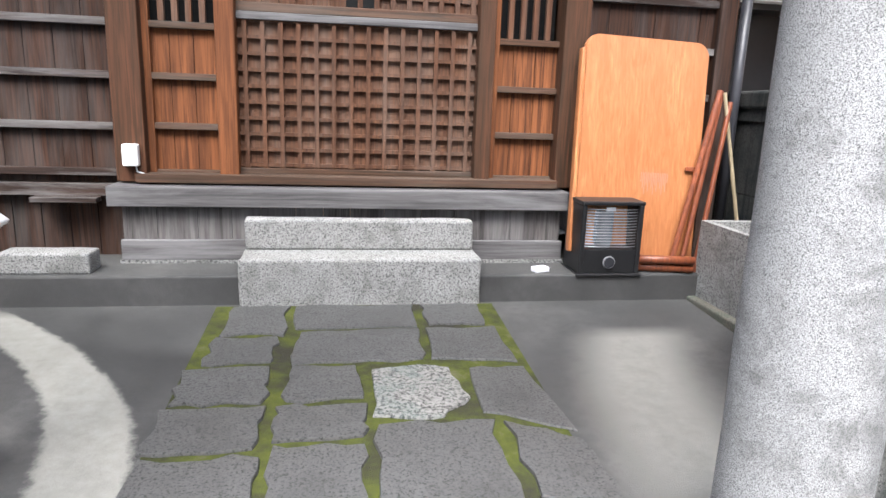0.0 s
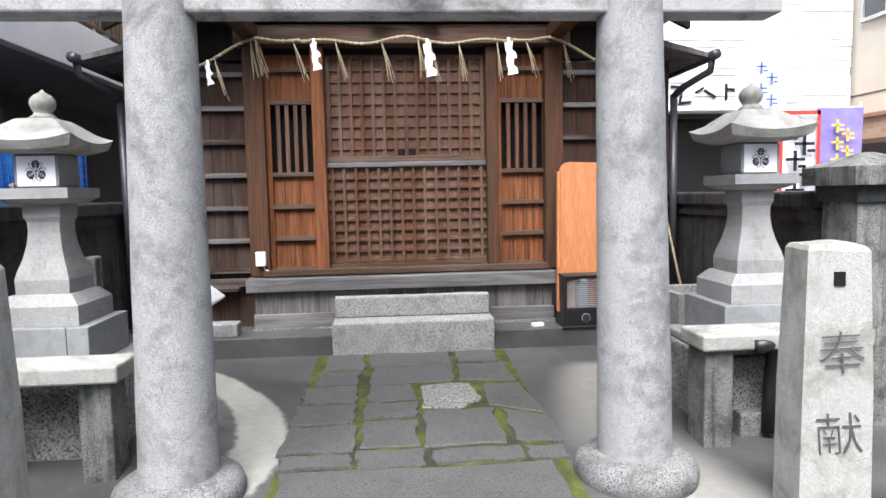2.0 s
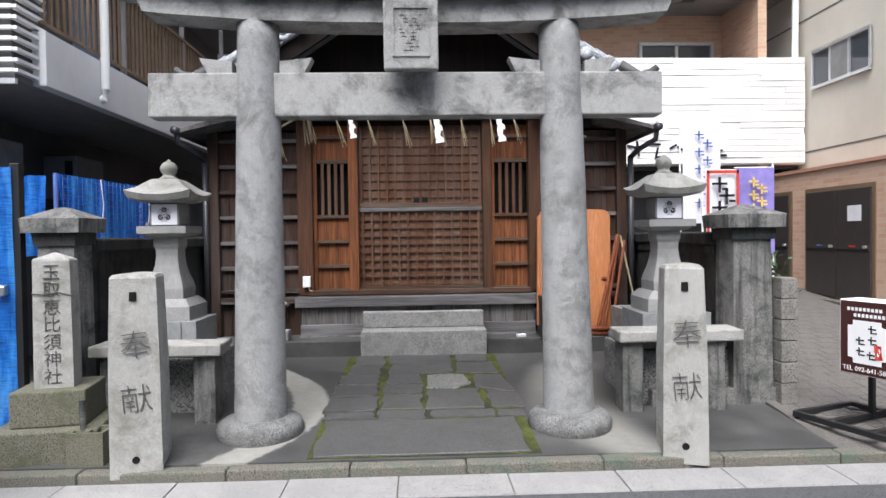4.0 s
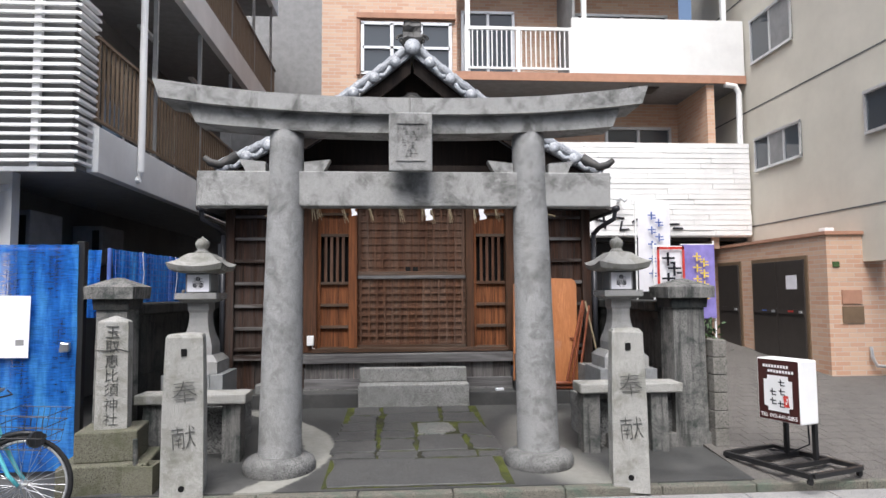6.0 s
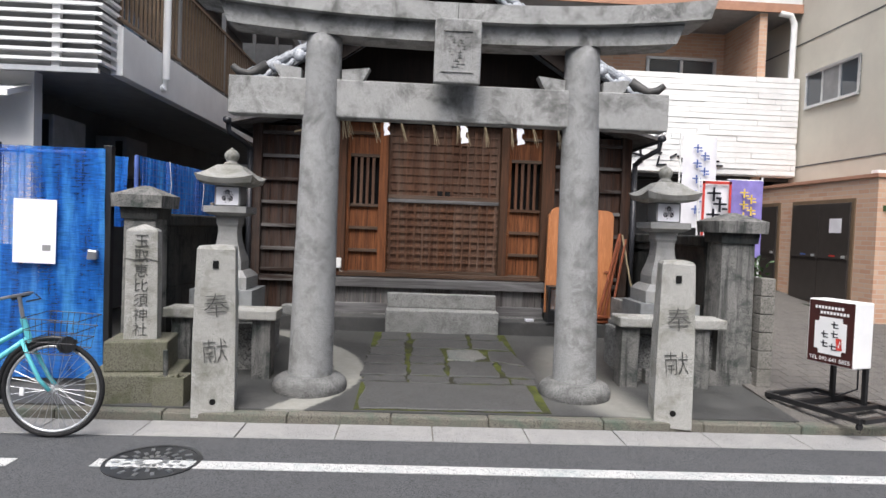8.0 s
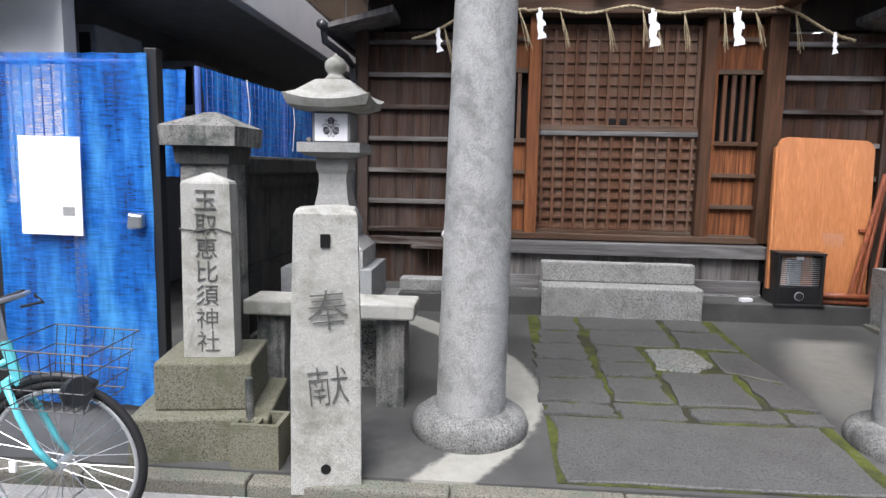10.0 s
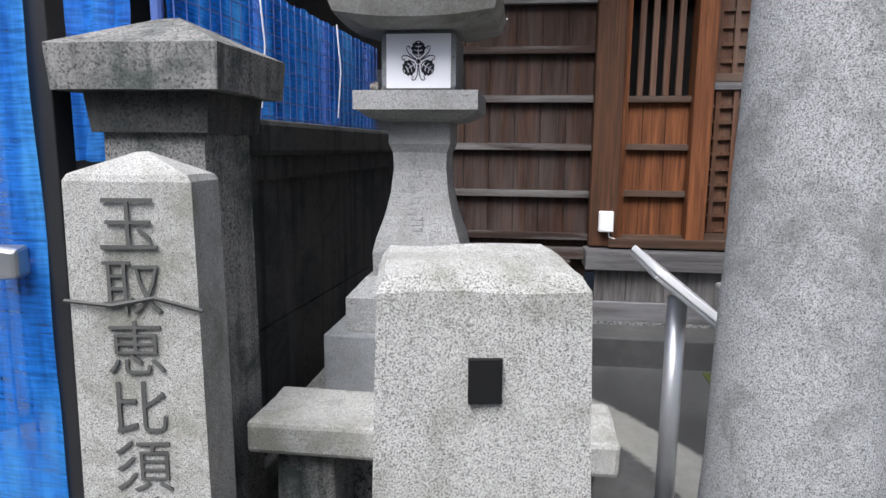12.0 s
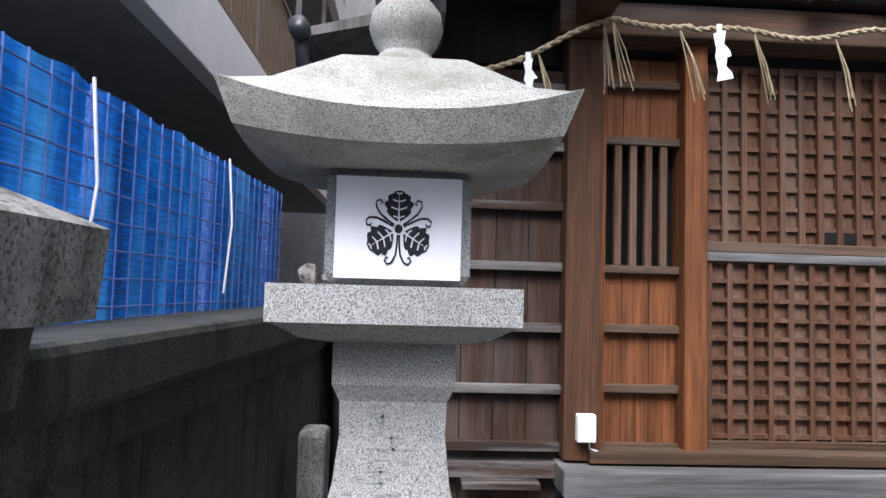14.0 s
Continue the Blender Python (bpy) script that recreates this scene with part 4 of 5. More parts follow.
# cement flower holder with a stick
fh = thing("hollow_block", "small hollow cement block holding an upright stick", "block", (-1.97, 0.80, -0.02))
bm = box(-0.12, 0.12, -0.10, 0.10, -0.03, 0.05)
for a in ((-0.12, -0.095, -0.10, 0.10), (0.095, 0.12, -0.10, 0.10), (-0.095, 0.095, -0.10, -0.075), (-0.095, 0.095, 0.075, 0.10), (-0.012, 0.012, -0.075, 0.075)):
    add_box(bm, a[0], a[1], a[2], a[3], 0.05, 0.22)
part("body", bm, MOSSY_STONE, fh)
part("stick", rod((-0.05, 0.0, 0.05), (-0.06, 0.0, 0.42), 0.022, 0.02), PILLAR_STONE, fh)


def gate_pillar(cx, y0, w, zt, label):
    gz = ground_z(y0)
    t = thing("stone_pillar", label, "pillar", (cx, y0 + w / 2, gz), "fence end pillars")
    h = zt - gz
    part("shaft", rough_up(loft_square([(w / 2 + 0.01, -0.05), (w / 2, h - 0.25)], seg=8), 0.005, 6), PILLAR_STONE, t)
    part("neck", loft_square([(w / 2 + 0.02, h - 0.25), (w / 2 + 0.03, h - 0.15)], seg=4), WALL_STONE, t)
    part("cap", rough_up(loft_square([(w / 2 + 0.078, h - 0.15), (w / 2 + 0.085, h - 0.04), (w / 2 + 0.065, h - 0.03), (0.03, h + 0.045)], seg=8), 0.004, 7), PILLAR_STONE, t)
    return t


gate_pillar(-2.49, 1.37, 0.27, 1.695, "stained grey stone fence pillar with pyramid cap before the blue net")
gate_pillar(3.06, 1.63, 0.32, 1.665, "stained grey stone fence pillar with pyramid cap beside the driveway")


def stone_fence(x0, x1, y0, y1, zt, label, turn=0.0):
    t = thing("stone_fence", label, "wall", ((x0 + x1) / 2, (y0 + y1) / 2, ground_z(y0)))
    inv = Matrix.Translation((-(x0 + x1) / 2, -(y0 + y1) / 2, -ground_z(y0)))
    for nm, bm, mt in (("coping", rough_up(box(x0 - 0.03, x1 + 0.03, y0, y1, zt - 0.12, zt, 0.02), 0.005, 4, 4), WALL_STONE), ("under_coping", box(x0, x1, y0, y1, zt - 0.2, zt - 0.12), WALL_STONE), ("base", rough_up(box(x0 - 0.02, x1 + 0.02, y0, y1, 0.0, 0.32, 0.01), 0.004), PILLAR_STONE)):
        part(nm, bm, mt, t).matrix_parent_inverse = inv
    n = 5
    for k in range(n):
        a, b = y0 + (y1 - y0) * k / n, y0 + (y1 - y0) * (k + 1) / n
        for z0, z1 in ((0.32, 0.78), (0.785, zt - 0.2)):
            part("panel", box(x0 + 0.02, x1 - 0.02, a + 0.003, b - 0.003, z0, z1), WALL_STONE, t).matrix_parent_inverse = inv
    t.rotation_euler = (0, 0, radians(turn))


stone_fence(-2.60, -2.34, 1.66, 4.6, 1.50, "blackened stone boundary wall with rain streaks under the blue net", -3.8)
stone_fence(2.92, 3.12, 2.07, 4.6, 1.48, "blackened stone boundary wall beside the driveway")
bp = thing("block_pier", "narrow stack of brown cement blocks beside the pillar", "pier", (3.32, 1.62, 0.05))
for k in range(6):
    part("block", rough_up(box(-0.07, 0.07, -0.09, 0.09, 0.175 * k, 0.175 * k + 0.168, 0.006), 0.004, 9), BLOCK_STONE, bp)
setting("plinth_east", box(2.2, 3.4, 1.62, 1.72, -0.05, 0.17, 0.01), PILLAR_STONE, "low cement upstand behind the bench", "kerb")

sp_ = thing("small_shrub", "small dark green leafy shrub behind the cement block pier", "shrub", (3.42, 2.1, 0.07))
random.seed(14)
bm = bmesh.new()
for i in range(140):
    m = Matrix.Translation((random.gauss(0, 0.09), random.gauss(0, 0.09), random.uniform(0.75, 1.2))) @ Euler([random.uniform(-1.2, 1.2) for _ in range(3)]).to_matrix().to_4x4()
    bm.faces.new([bm.verts.new(m @ Vector(q)) for q in ((0, 0, 0), (0.03, -0.014, 0.005), (0.065, 0, 0), (0.03, 0.014, 0.005))])
part("leaves", bm, LEAF, sp_)
for dx in (-0.03, 0.02, 0.06):
    part("stem", tube([(dx, 0, 0), (dx * 1.4, 0.01, 0.5), (dx * 2, -0.01, 1.05)], 0.008, 6), WOOD_BROWN, sp_)

# white blocks between wall and hall
wb = thing("cement_post", "pale grey cement post leaning on the blackened wall", "post", (-2.22, 3.3, ground_z(3.3)))
part("shaft", rough_up(box(-0.05, 0.05, -0.07, 0.07, -0.02, 0.95, 0.02), 0.004), PILLAR_STONE, wb)

# ---- things before the hall ----
ht = thing("paraffin_heater", "black metal paraffin heater with wire guard standing on the ledge", "heater", (1.85, 3.70, 0.300))
part("body", box(-0.20, -0.17, -0.14, 0.14, 0.02, 0.45, 0.006), BLACK, ht)
part("body", box(0.17, 0.20, -0.14, 0.14, 0.02, 0.45, 0.006), BLACK, ht)
part("back", box(-0.17, 0.17, 0.10, 0.14, 0.02, 0.45), BLACK, ht)
part("top", box(-0.205, 0.205, -0.145, 0.145, 0.45, 0.475, 0.006), BLACK, ht)
part("lower_panel", box(-0.17, 0.17, -0.13, 0.10, 0.02, 0.17, 0.004), BLACK, ht)
part("foot", box(-0.215, 0.215, -0.155, 0.155, 0.0, 0.02, 0.006), BLACK, ht)
part("dial", rod((0, -0.145, 0.09), (0, -0.13, 0.09), 0.033, None, 20), GUTTER, ht)
part("dial_ring", lathe([(0.036, 0), (0.04, 0), (0.04, 0.004), (0.036, 0.004)], 24), ALU, ht).matrix_basis = pose(0, -0.13, 0.09, 90, 0, 0)
part("burner", lathe([(0.05, 0.17), (0.06, 0.2), (0.06, 0.38), (0.05, 0.4)], 20), GLASS_PALE, ht)
for k in range(14):
    part("guard_wire", tube([(-0.165, -0.12, 0.19 + 0.018 * k), (-0.1, -0.138, 0.19 + 0.018 * k), (0.1, -0.138, 0.19 + 0.018 * k), (0.165, -0.12, 0.19 + 0.018 * k)], 0.0022, 5), STEEL, ht)
part("label", box(-0.05, 0.01, -0.142, -0.139, 0.415, 0.44), ALU, ht)

tbm = pose(2.08, 3.72, 0.32, -7, 2.0, 0)
tl = thing("folding_table", "orange wooden low table leaning upright on the hall wall", "table", (0, 0, 0))
tl.matrix_basis = tbm
bm = box(-0.43, 0.405, -0.025, 0.025, 0.0, 1.46)
vert = [e for e in bm.edges if abs(e.verts[0].co.y - e.verts[1].co.y) > 0.03]
bmesh.ops.bevel(bm, geom=vert, offset=0.09, segments=6, affect='EDGES', profile=0.5)
bmesh.ops.bevel(bm, geom=[e for e in bm.edges if abs(e.verts[0].co.y - e.verts[1].co.y) < 1e-4 and e.is_boundary is False and abs(e.calc_face_angle(0)) > 1], offset=0.008, segments=2, affect='EDGES')
part("tabletop", bm, WOOD_TABLE, tl)
part("edge_band", box(-0.455, -0.43, -0.03, 0.03, 0.09, 1.37, 0.008), WOOD_TABLE, tl)
bm = bmesh.new()
for k in range(16):
    add_box(bm, 0.0 + 0.012 * k, 0.006 + 0.012 * k, -0.027, -0.0255, 0.56 - 0.02 * ((k * 7) % 5), 0.62)
part("vent_mark", bm, TERRACOTTA, tl, "pale scratched patch")
part("leg_hook", box(0.30, 0.37, -0.05, -0.026, 0.64, 0.67, 0.004), WOOD_RED, tl)
sk = thing("wooden_trestle", "varnished wooden trestle frame leaning beside the table", "trestle", (2.5, 3.7, 0.315))
for a, b, r in (((-0.12, -0.05, 0.0), (0.12, 0.12, 1.12), 0.018), ((-0.20, -0.06, 0.02), (0.10, 0.1, 1.15), 0.02), ((0.34, -0.02, 0.0), (0.13, 0.1, 1.14), 0.012), ((-0.05, -0.1, 0.0), (0.18, 0.1, 1.08), 0.016)):
    part("leg", rod(a, b, r, None, 10), WOOD_RED if r > 0.015 else STRAW, sk)
for k, (y, z) in enumerate(((-0.10, 0.03), (-0.13, 0.085), (-0.05, 0.03))):
    rt = thing("wooden_rod", "red-brown varnished wooden rod lying on the ledge", "rod", (2.2, 3.7 + y, 0.315 + z), "rods on the ledge")
    part("shaft", rod((-0.2, 0.05, 0), (0.22, -0.03 + 0.02 * k, 0), 0.028, None, 12), WOOD_RED, rt, smooth=True)
bs = thing("stone_basin", "plain grey cement water basin on a plinth beside the lantern", "basin", (2.70, 3.32, ground_z(3.3)))
bm = box(-0.24, 0.24, -0.28, 0.28, 0.04, 0.30)
for a in ((-0.24, -0.19, -0.28, 0.28), (0.19, 0.24, -0.28, 0.28), (-0.19, 0.19, -0.28, -0.23), (-0.19, 0.19, 0.23, 0.28)):
    add_box(bm, a[0], a[1], a[2], a[3], 0.30, 0.53)
part("bowl", bm, STEP_STONE, bs)
part("plinth", box(-0.30, 0.30, -0.36, 0.36, -0.04, 0.04, 0.01), KERB_STONE, bs)
cb = thing("paper_packet", "small white paper packet on the ledge beside the heater", "packet", (1.43, 3.64, 0.315))
part("box", box(-0.05, 0.05, -0.03, 0.03, 0.0, 0.03, 0.003, pose(0, 0, 0, 0, 0, 20)), PAPER, cb)
gb = thing("cement_block", "long grey cement block lying on the ledge", "block", (-1.44, 3.70, 0.315))
part("body", rough_up(box(-0.24, 0.24, -0.09, 0.09, 0, 0.12, 0.012), 0.004, 8, 3), STEP_STONE, gb)
sb = thing("switch_box", "small white electric box on the hall's corner post", "box", (-1.04, 3.955, 0.96))
part("case", box(-0.045, 0.045, -0.04, 0.012, -0.065, 0.065, 0.008), WHITE_PAINT, sb)
part("cable", tube([(0.02, 0, -0.06), (0.025, 0.0, -0.1), (0.06, 0.0, -0.11), (0.08, 0.01, -0.13)], 0.005, 6), WHITE_PAINT, sb)

ib = thing("notice_stand", "slanted white notice board on a grey metal post", "notice board", (-1.04, 1.98, ground_z(1.98) + 0.02))
part("post", rod((0, 0, -0.02), (0.0, 0, 0.86), 0.032, None, 16), ALU, ib, smooth=True)
part("board", box(-0.145, 0.145, -0.24, 0.24, -0.012, 0.012, 0.006), SIGN_WHITE, ib).matrix_basis = pose(0.0, 0.0, 0.90, 0, 38, 0)
part("board_back", box(-0.14, 0.14, -0.235, 0.235, -0.026, -0.013, 0.004), ALU, ib).matrix_basis = pose(0.0, 0.0, 0.90, 0, 38, 0)

# ---- left: blue net gate and fence ----
gt = thing("net_gate", "steel gate covered with blue mesh sheet and a white notice", "gate", (-3.22, 1.30, 0.0))


def wavy(x0, x1, z0, z1, amp, nx=40, nz=30, sd=1.0):
    bm = bmesh.new()
    rows = []
    for j in range(nz + 1):
        z = z0 + (z1 - z0) * j / nz
        rows.append([bm.verts.new((x0 + (x1 - x0) * i / nx, amp * noise.noise(Vector((i * 0.11 * sd, j * 0.07, sd))) + amp * 0.4 * noise.noise(Vector((i * 0.3, j * 0.2, 3 + sd))), z + (0.006 * noise.noise(Vector((i * 0.4, sd, 1))) if j in (0, nz) else 0))) for i in range(nx + 1)])
    for a, b in zip(rows, rows[1:]):
        for i in range(nx):
            bm.faces.new((a[i], a[i + 1], b[i + 1], b[i]))
    return bm


part("net", wavy(-0.46, 0.46, 0.03, 2.04, 0.03), NET, gt, smooth=True)
for x in (-0.50, 0.47):
    part("post", box(x - 0.035, x + 0.035, 0.01, 0.08, 0.0, 2.07, 0.004), BLACK, gt)
for z in (0.25, 1.1, 2.0):
    part("frame_rail", rod((-0.47, 0.05, z), (0.44, 0.05, z), 0.016), BLUE_INK, gt)
for k in range(15):
    x = -0.43 + 0.06 * k
    part("mesh_wire", rod((x, 0.045, 0.1), (x, 0.045, 2.02), 0.004, None, 6), BLUE_INK, gt)
part("notice", box(-0.30, 0.06, -0.045, -0.04, 1.03, 1.58, m=pose(0, 0, 0, 0, 0.6, 0)), PAPER, gt, "blank white notice sheet")
part("notice_stamp", box(-0.04, 0.03, -0.047, -0.0452, 1.14, 1.19), SOFFIT, gt)
part("latch", rough_up(box(0.34, 0.42, -0.06, 0.0, 1.08, 1.16, 0.012), 0.01, 20), STEEL, gt)

fn = thing("net_fence", "wire fence wrapped in blue mesh sheet above the stone wall", "fence", (-2.59, 2.75, 0.0))
fn.rotation_euler = (0, 0, radians(-3.4))
bm = wavy(-1.02, 1.22, 1.49, 2.03, 0.022, 70, 16, 2.0)
bmesh.ops.transform(bm, matrix=pose(0, 0, 0, 0, 0, 90), verts=bm.verts)
part("net", bm, NET, fn, smooth=True)
for y in (-0.98, -0.3, 0.45, 1.2):
    part("post", rod((-0.05, y, 0.0), (-0.05, y, 2.04), 0.02), BLUE_INK, fn)
for k in range(8):
    part("mesh_wire", rod((0.018, -1.0, 1.53 + 0.066 * k), (0.018, 1.2, 1.53 + 0.066 * k), 0.003, None, 6), BLUE_INK, fn)
for k in range(32):
    part("mesh_wire", rod((0.02, -1.0 + 0.07 * k, 1.50), (0.02, -1.0 + 0.07 * k, 2.02), 0.0025, None, 5), BLUE_INK, fn)
for y in (-0.45, 0.42):
    part("tie", tube([(0.03, y, 2.03), (0.045, y + 0.01, 1.8), (0.035, y - 0.015, 1.56)], 0.004, 6), CLOTH, fn)
part("net_fold", wavy(-0.15, 0.15, 1.36, 2.02, 0.05, 14, 16, 4.0), NET, fn, smooth=True).location = (-0.27, -1.0, 0)

# ---- left: apartment house with balconies ----
ap = thing("apartment_house", "white apartment house with brown balcony rails and a louvre screen", "building", (-5.5, 6.0, 0))
AI = Matrix.Translation((5.5, -6.0, 0))


def app(name, bm, material, label="", parent=None):
    o = part(name, bm, material, parent or ap, label)
    if parent is None:
        o.matrix_parent_inverse = AI
    return o


XF = -3.22
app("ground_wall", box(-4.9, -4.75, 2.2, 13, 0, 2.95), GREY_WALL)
app("front_wall", box(-9.0, -4.12, 2.6, 2.75, 0, 2.95), WHITE_WALL, "white ground-floor front wall")
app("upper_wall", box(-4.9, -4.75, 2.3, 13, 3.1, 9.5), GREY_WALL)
for z0, z1 in ((2.95, 3.47), (6.15, 6.70), (9.3, 9.8)):
    app("balcony_fascia", box(XF - 0.13, XF, 2.62, 13, z0, z1, 0.008), WHITE_WALL)
    app("balcony_slab", box(-9, XF - 0.13, 2.35, 13, z0, z0 + 0.16), SOFFIT)
for z0 in (3.47, 6.70):
    rl = app("balcony_rail", box(XF - 0.09, XF - 0.04, 2.65, 13, z0 + 1.02, z0 + 1.06), BROWN_RAIL, "brown metal balcony railing")
    app("bottom_rail", box(XF - 0.085, XF - 0.045, 2.65, 13, z0 + 0.08, z0 + 0.11), BROWN_RAIL, parent=rl)
    for k in range(84):
        y = 2.7 + 0.122 * k
        app("baluster", box(XF - 0.078, XF - 0.052, y, y + 0.03, z0 + 0.11, z0 + 1.02), BROWN_RAIL, parent=rl)
    for k in range(5):
        y = 4.4 + 2.0 * k
        app("rail_post", box(XF - 0.11, XF - 0.05, y, y + 0.05, z0, z0 + 2.6), SOFFIT, parent=rl)
    for k in range(3):
        y = 3.4 + 2.6 * k
        w = app("window", box(-4.748, -4.72, y, y + 1.6, z0 + 0.1, z0 + 2.0), GLASS)
        app("window_frame", box(-4.75, -4.70, y + 0.78, y + 0.82, z0 + 0.1, z0 + 2.0), ALU, parent=w)
        app("ceiling_lamp", box(-4.2, -4.1, y, y + 0.7, z0 + 2.55, z0 + 2.6), WHITE_PAINT)
lv = app("louvre_screen", box(-9, XF - 0.10, 2.30, 2.34, 2.90, 2.95), ALU, "white metal louvre screen on the balcony")
for k in range(20):
    z = 3.0 + 0.095 * k
    app("slat", box(-9, XF - 0.10, 2.27, 2.31, z, z + 0.032), WHITE_PAINT, parent=lv)
    app("slat", box(XF - 0.12, XF - 0.06, 2.28, 2.75, z, z + 0.03), WHITE_PAINT, parent=lv)
for x in (-3.75, -5.0, -6.2):
    app("screen_post", box(x - 0.04, x + 0.04, 2.312, 2.36, 2.9, 4.95), WHITE_PAINT, parent=lv)
# added dark sheet: shade between the slats, put in as colour
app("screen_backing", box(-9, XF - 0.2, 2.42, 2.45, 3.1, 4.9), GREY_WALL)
app("drainpipe", tube([(XF + 0.05, 3.68, 9.0), (XF + 0.05, 3.68, 3.15), (XF + 0.03, 3.68, 3.05), (XF - 0.12, 3.68, 3.0)], 0.045, 12), WHITE_PAINT, "white drainpipe")
for y in (3.3, 5.2):
    ac = app("air_conditioner", box(-4.74, -4.3, y, y + 0.75, 2.05, 2.62, 0.015), SOFFIT, "grey air conditioner unit on the wall")
    app("grille", box(-4.45, -4.35, y - 0.004, y, 2.12, 2.55), BLACK, parent=ac)
app("vent_hood", tube([(-4.75, 2.9, 2.5), (-4.5, 2.9, 2.5), (-4.4, 2.9, 2.38)], 0.14, 14), ALU)
app("wall_pipe", rod((-4.6, 3.05, 0.0), (-4.6, 3.05, 2.9), 0.06), GREY_WALL)
# black sheet behind the bars gives the room's shade as colour
wl = app("lattice_window", box(-5.35, -4.65, 2.56, 2.60, 1.25, 2.15), SHADE_BLACK, "wooden lattice window in white wall")
for z in (1.25, 2.12):
    app("window_frame", box(-5.40, -4.60, 2.53, 2.60, z, z + 0.06), WOOD_ORANGE, parent=wl)
for x in (-5.40, -4.66):
    app("window_frame", box(x, x + 0.06, 2.53, 2.60, 1.25, 2.18), WOOD_ORANGE, parent=wl)
for k in range(10):
    app("window_bar", box(-5.33 + 0.07 * k, -5.30 + 0.07 * k, 2.54, 2.56, 1.3, 2.12), WOOD_LATTICE, parent=wl)
app("dark_dado", box(-9, -4.12, 2.57, 2.598, 0.0, 1.12), WOOD_SHADOW_BLACK)
app("awning", prism([(2.2, 2.62), (2.2, 2.68), (2.62, 2.82), (2.62, 2.76)], 'x', -6.5, -4.15), WHITE_PAINT)
pl = thing("potted_bush", "small green leafy bush with rocks at the alley wall", "bush", (-5.0, 2.25, 0.01))
bm = bmesh.new()
random.seed(4)
for i in range(160):
    p = Vector((random.gauss(0, 0.16), random.gauss(0, 0.1), 0.25 + abs(random.gauss(0.15, 0.2))))
    m = Matrix.Translation(p) @ Euler([random.uniform(-1, 1) for _ in range(3)]).to_matrix().to_4x4()
    vs = [bm.verts.new(m @ Vector(q)) for q in ((0, -0.012, 0), (0.05, 0, 0.01), (0.09, 0, 0), (0.05, 0.012 + 0.012, 0.01))]
    bm.faces.new(vs)
part("leaves", bm, LEAF, pl)
part("stem", tube([(0, 0, 0), (0.02, 0, 0.2), (0.0, 0.02, 0.45)], 0.012, 6), WOOD_BROWN, pl)
for k in range(3):
    b2 = bmesh.new()
    bmesh.ops.create_icosphere(b2, subdivisions=2, radius=0.11)
    part("rock", rough_up(b2, 0.05, 9), ROCK, pl).location = (-0.15 + 0.2 * k, -0.15, 0.07)
# grey tower beyond the apartment house
tw = thing("grey_block", "tall dark grey building edge in the gap between houses", "building", (-2.2, 14.5, 0))
part("wall", box(-6.5, 0.3, -0.2, 3, 0, 14), SOFFIT, tw)
for k in range(5):
    part("floor_band", box(0.3, 1.6, 0.5, 3, 2.0 * k + 1.6, 2.0 * k + 1.8), GREY_WALL, tw)
# black sheet set between the floor bands as painted recess shade
part("dark_recess", box(0.3, 1.2, 0.9, 1.0, 0, 14), BLACK, tw)

# ---- behind: tiled apartment house with shop ----
bk = thing("tiled_building", "tan tiled apartment building with white balconies above a shop", "building", (3, 9, 0))
BI = Matrix.Translation((-3, -9, 0))


def bpart(name, bm, material, label="", parent=None):
    o = part(name, bm, material, parent or bk, label)
    if parent is None:
        o.matrix_parent_inverse = BI
    return o


bpart("wall", box(-1.32, 1.25, 7.3, 7.6, 0, 11), FACADE_TILE)
bpart("wall", box(1.25, 6.3, 8.7, 9.0, 2.4, 11), FACADE_TILE)
bpart("wall", box(6.2, 6.35, 7.35, 8.7, 2.4, 5.65), FACADE_TILE)
bpart("side_wall", box(-1.32, -1.2, 7.6, 12, 0, 11), FACADE_TILE)
for z0 in (5.65, 8.7):
    bpart("balcony_slab", box(1.25, 6.95, 7.28, 8.7, z0, z0 + 0.17), SOFFIT)
    bpart("balcony_edge", box(1.2, 6.97, 7.26, 7.30, z0, z0 + 0.16), TERRACOTTA)
bpart("balcony_parapet", box(3.5, 6.95, 7.27, 7.36, 5.81, 6.92, 0.006), WHITE_WALL, "solid white balcony parapet")
br = bpart("balcony_rail", box(1.42, 3.5, 7.29, 7.33, 6.66, 6.72), WHITE_PAINT, "white metal balcony railing")
bpart("bottom_rail", box(1.42, 3.5, 7.29, 7.33, 5.88, 5.92), WHITE_PAINT, parent=br)
for k in range(22):
    x = 1.45 + 0.095 * k
    bpart("baluster", box(x, x + 0.02, 7.30, 7.32, 5.92, 6.66), WHITE_PAINT, parent=br)
for x in (1.40, 2.42, 3.44):
    bpart("rail_post", box(x, x + 0.06, 7.28, 7.34, 5.81, 6.72), WHITE_PAINT, parent=br)
for x in (1.42, 3.72, 6.55):
    bpart("balcony_post", box(x, x + 0.09, 7.32, 7.40, 5.82, 8.7), WHITE_PAINT)
bpart("divider", box(3.55, 3.6, 7.4, 8.6, 5.82, 8.4), SOFFIT)


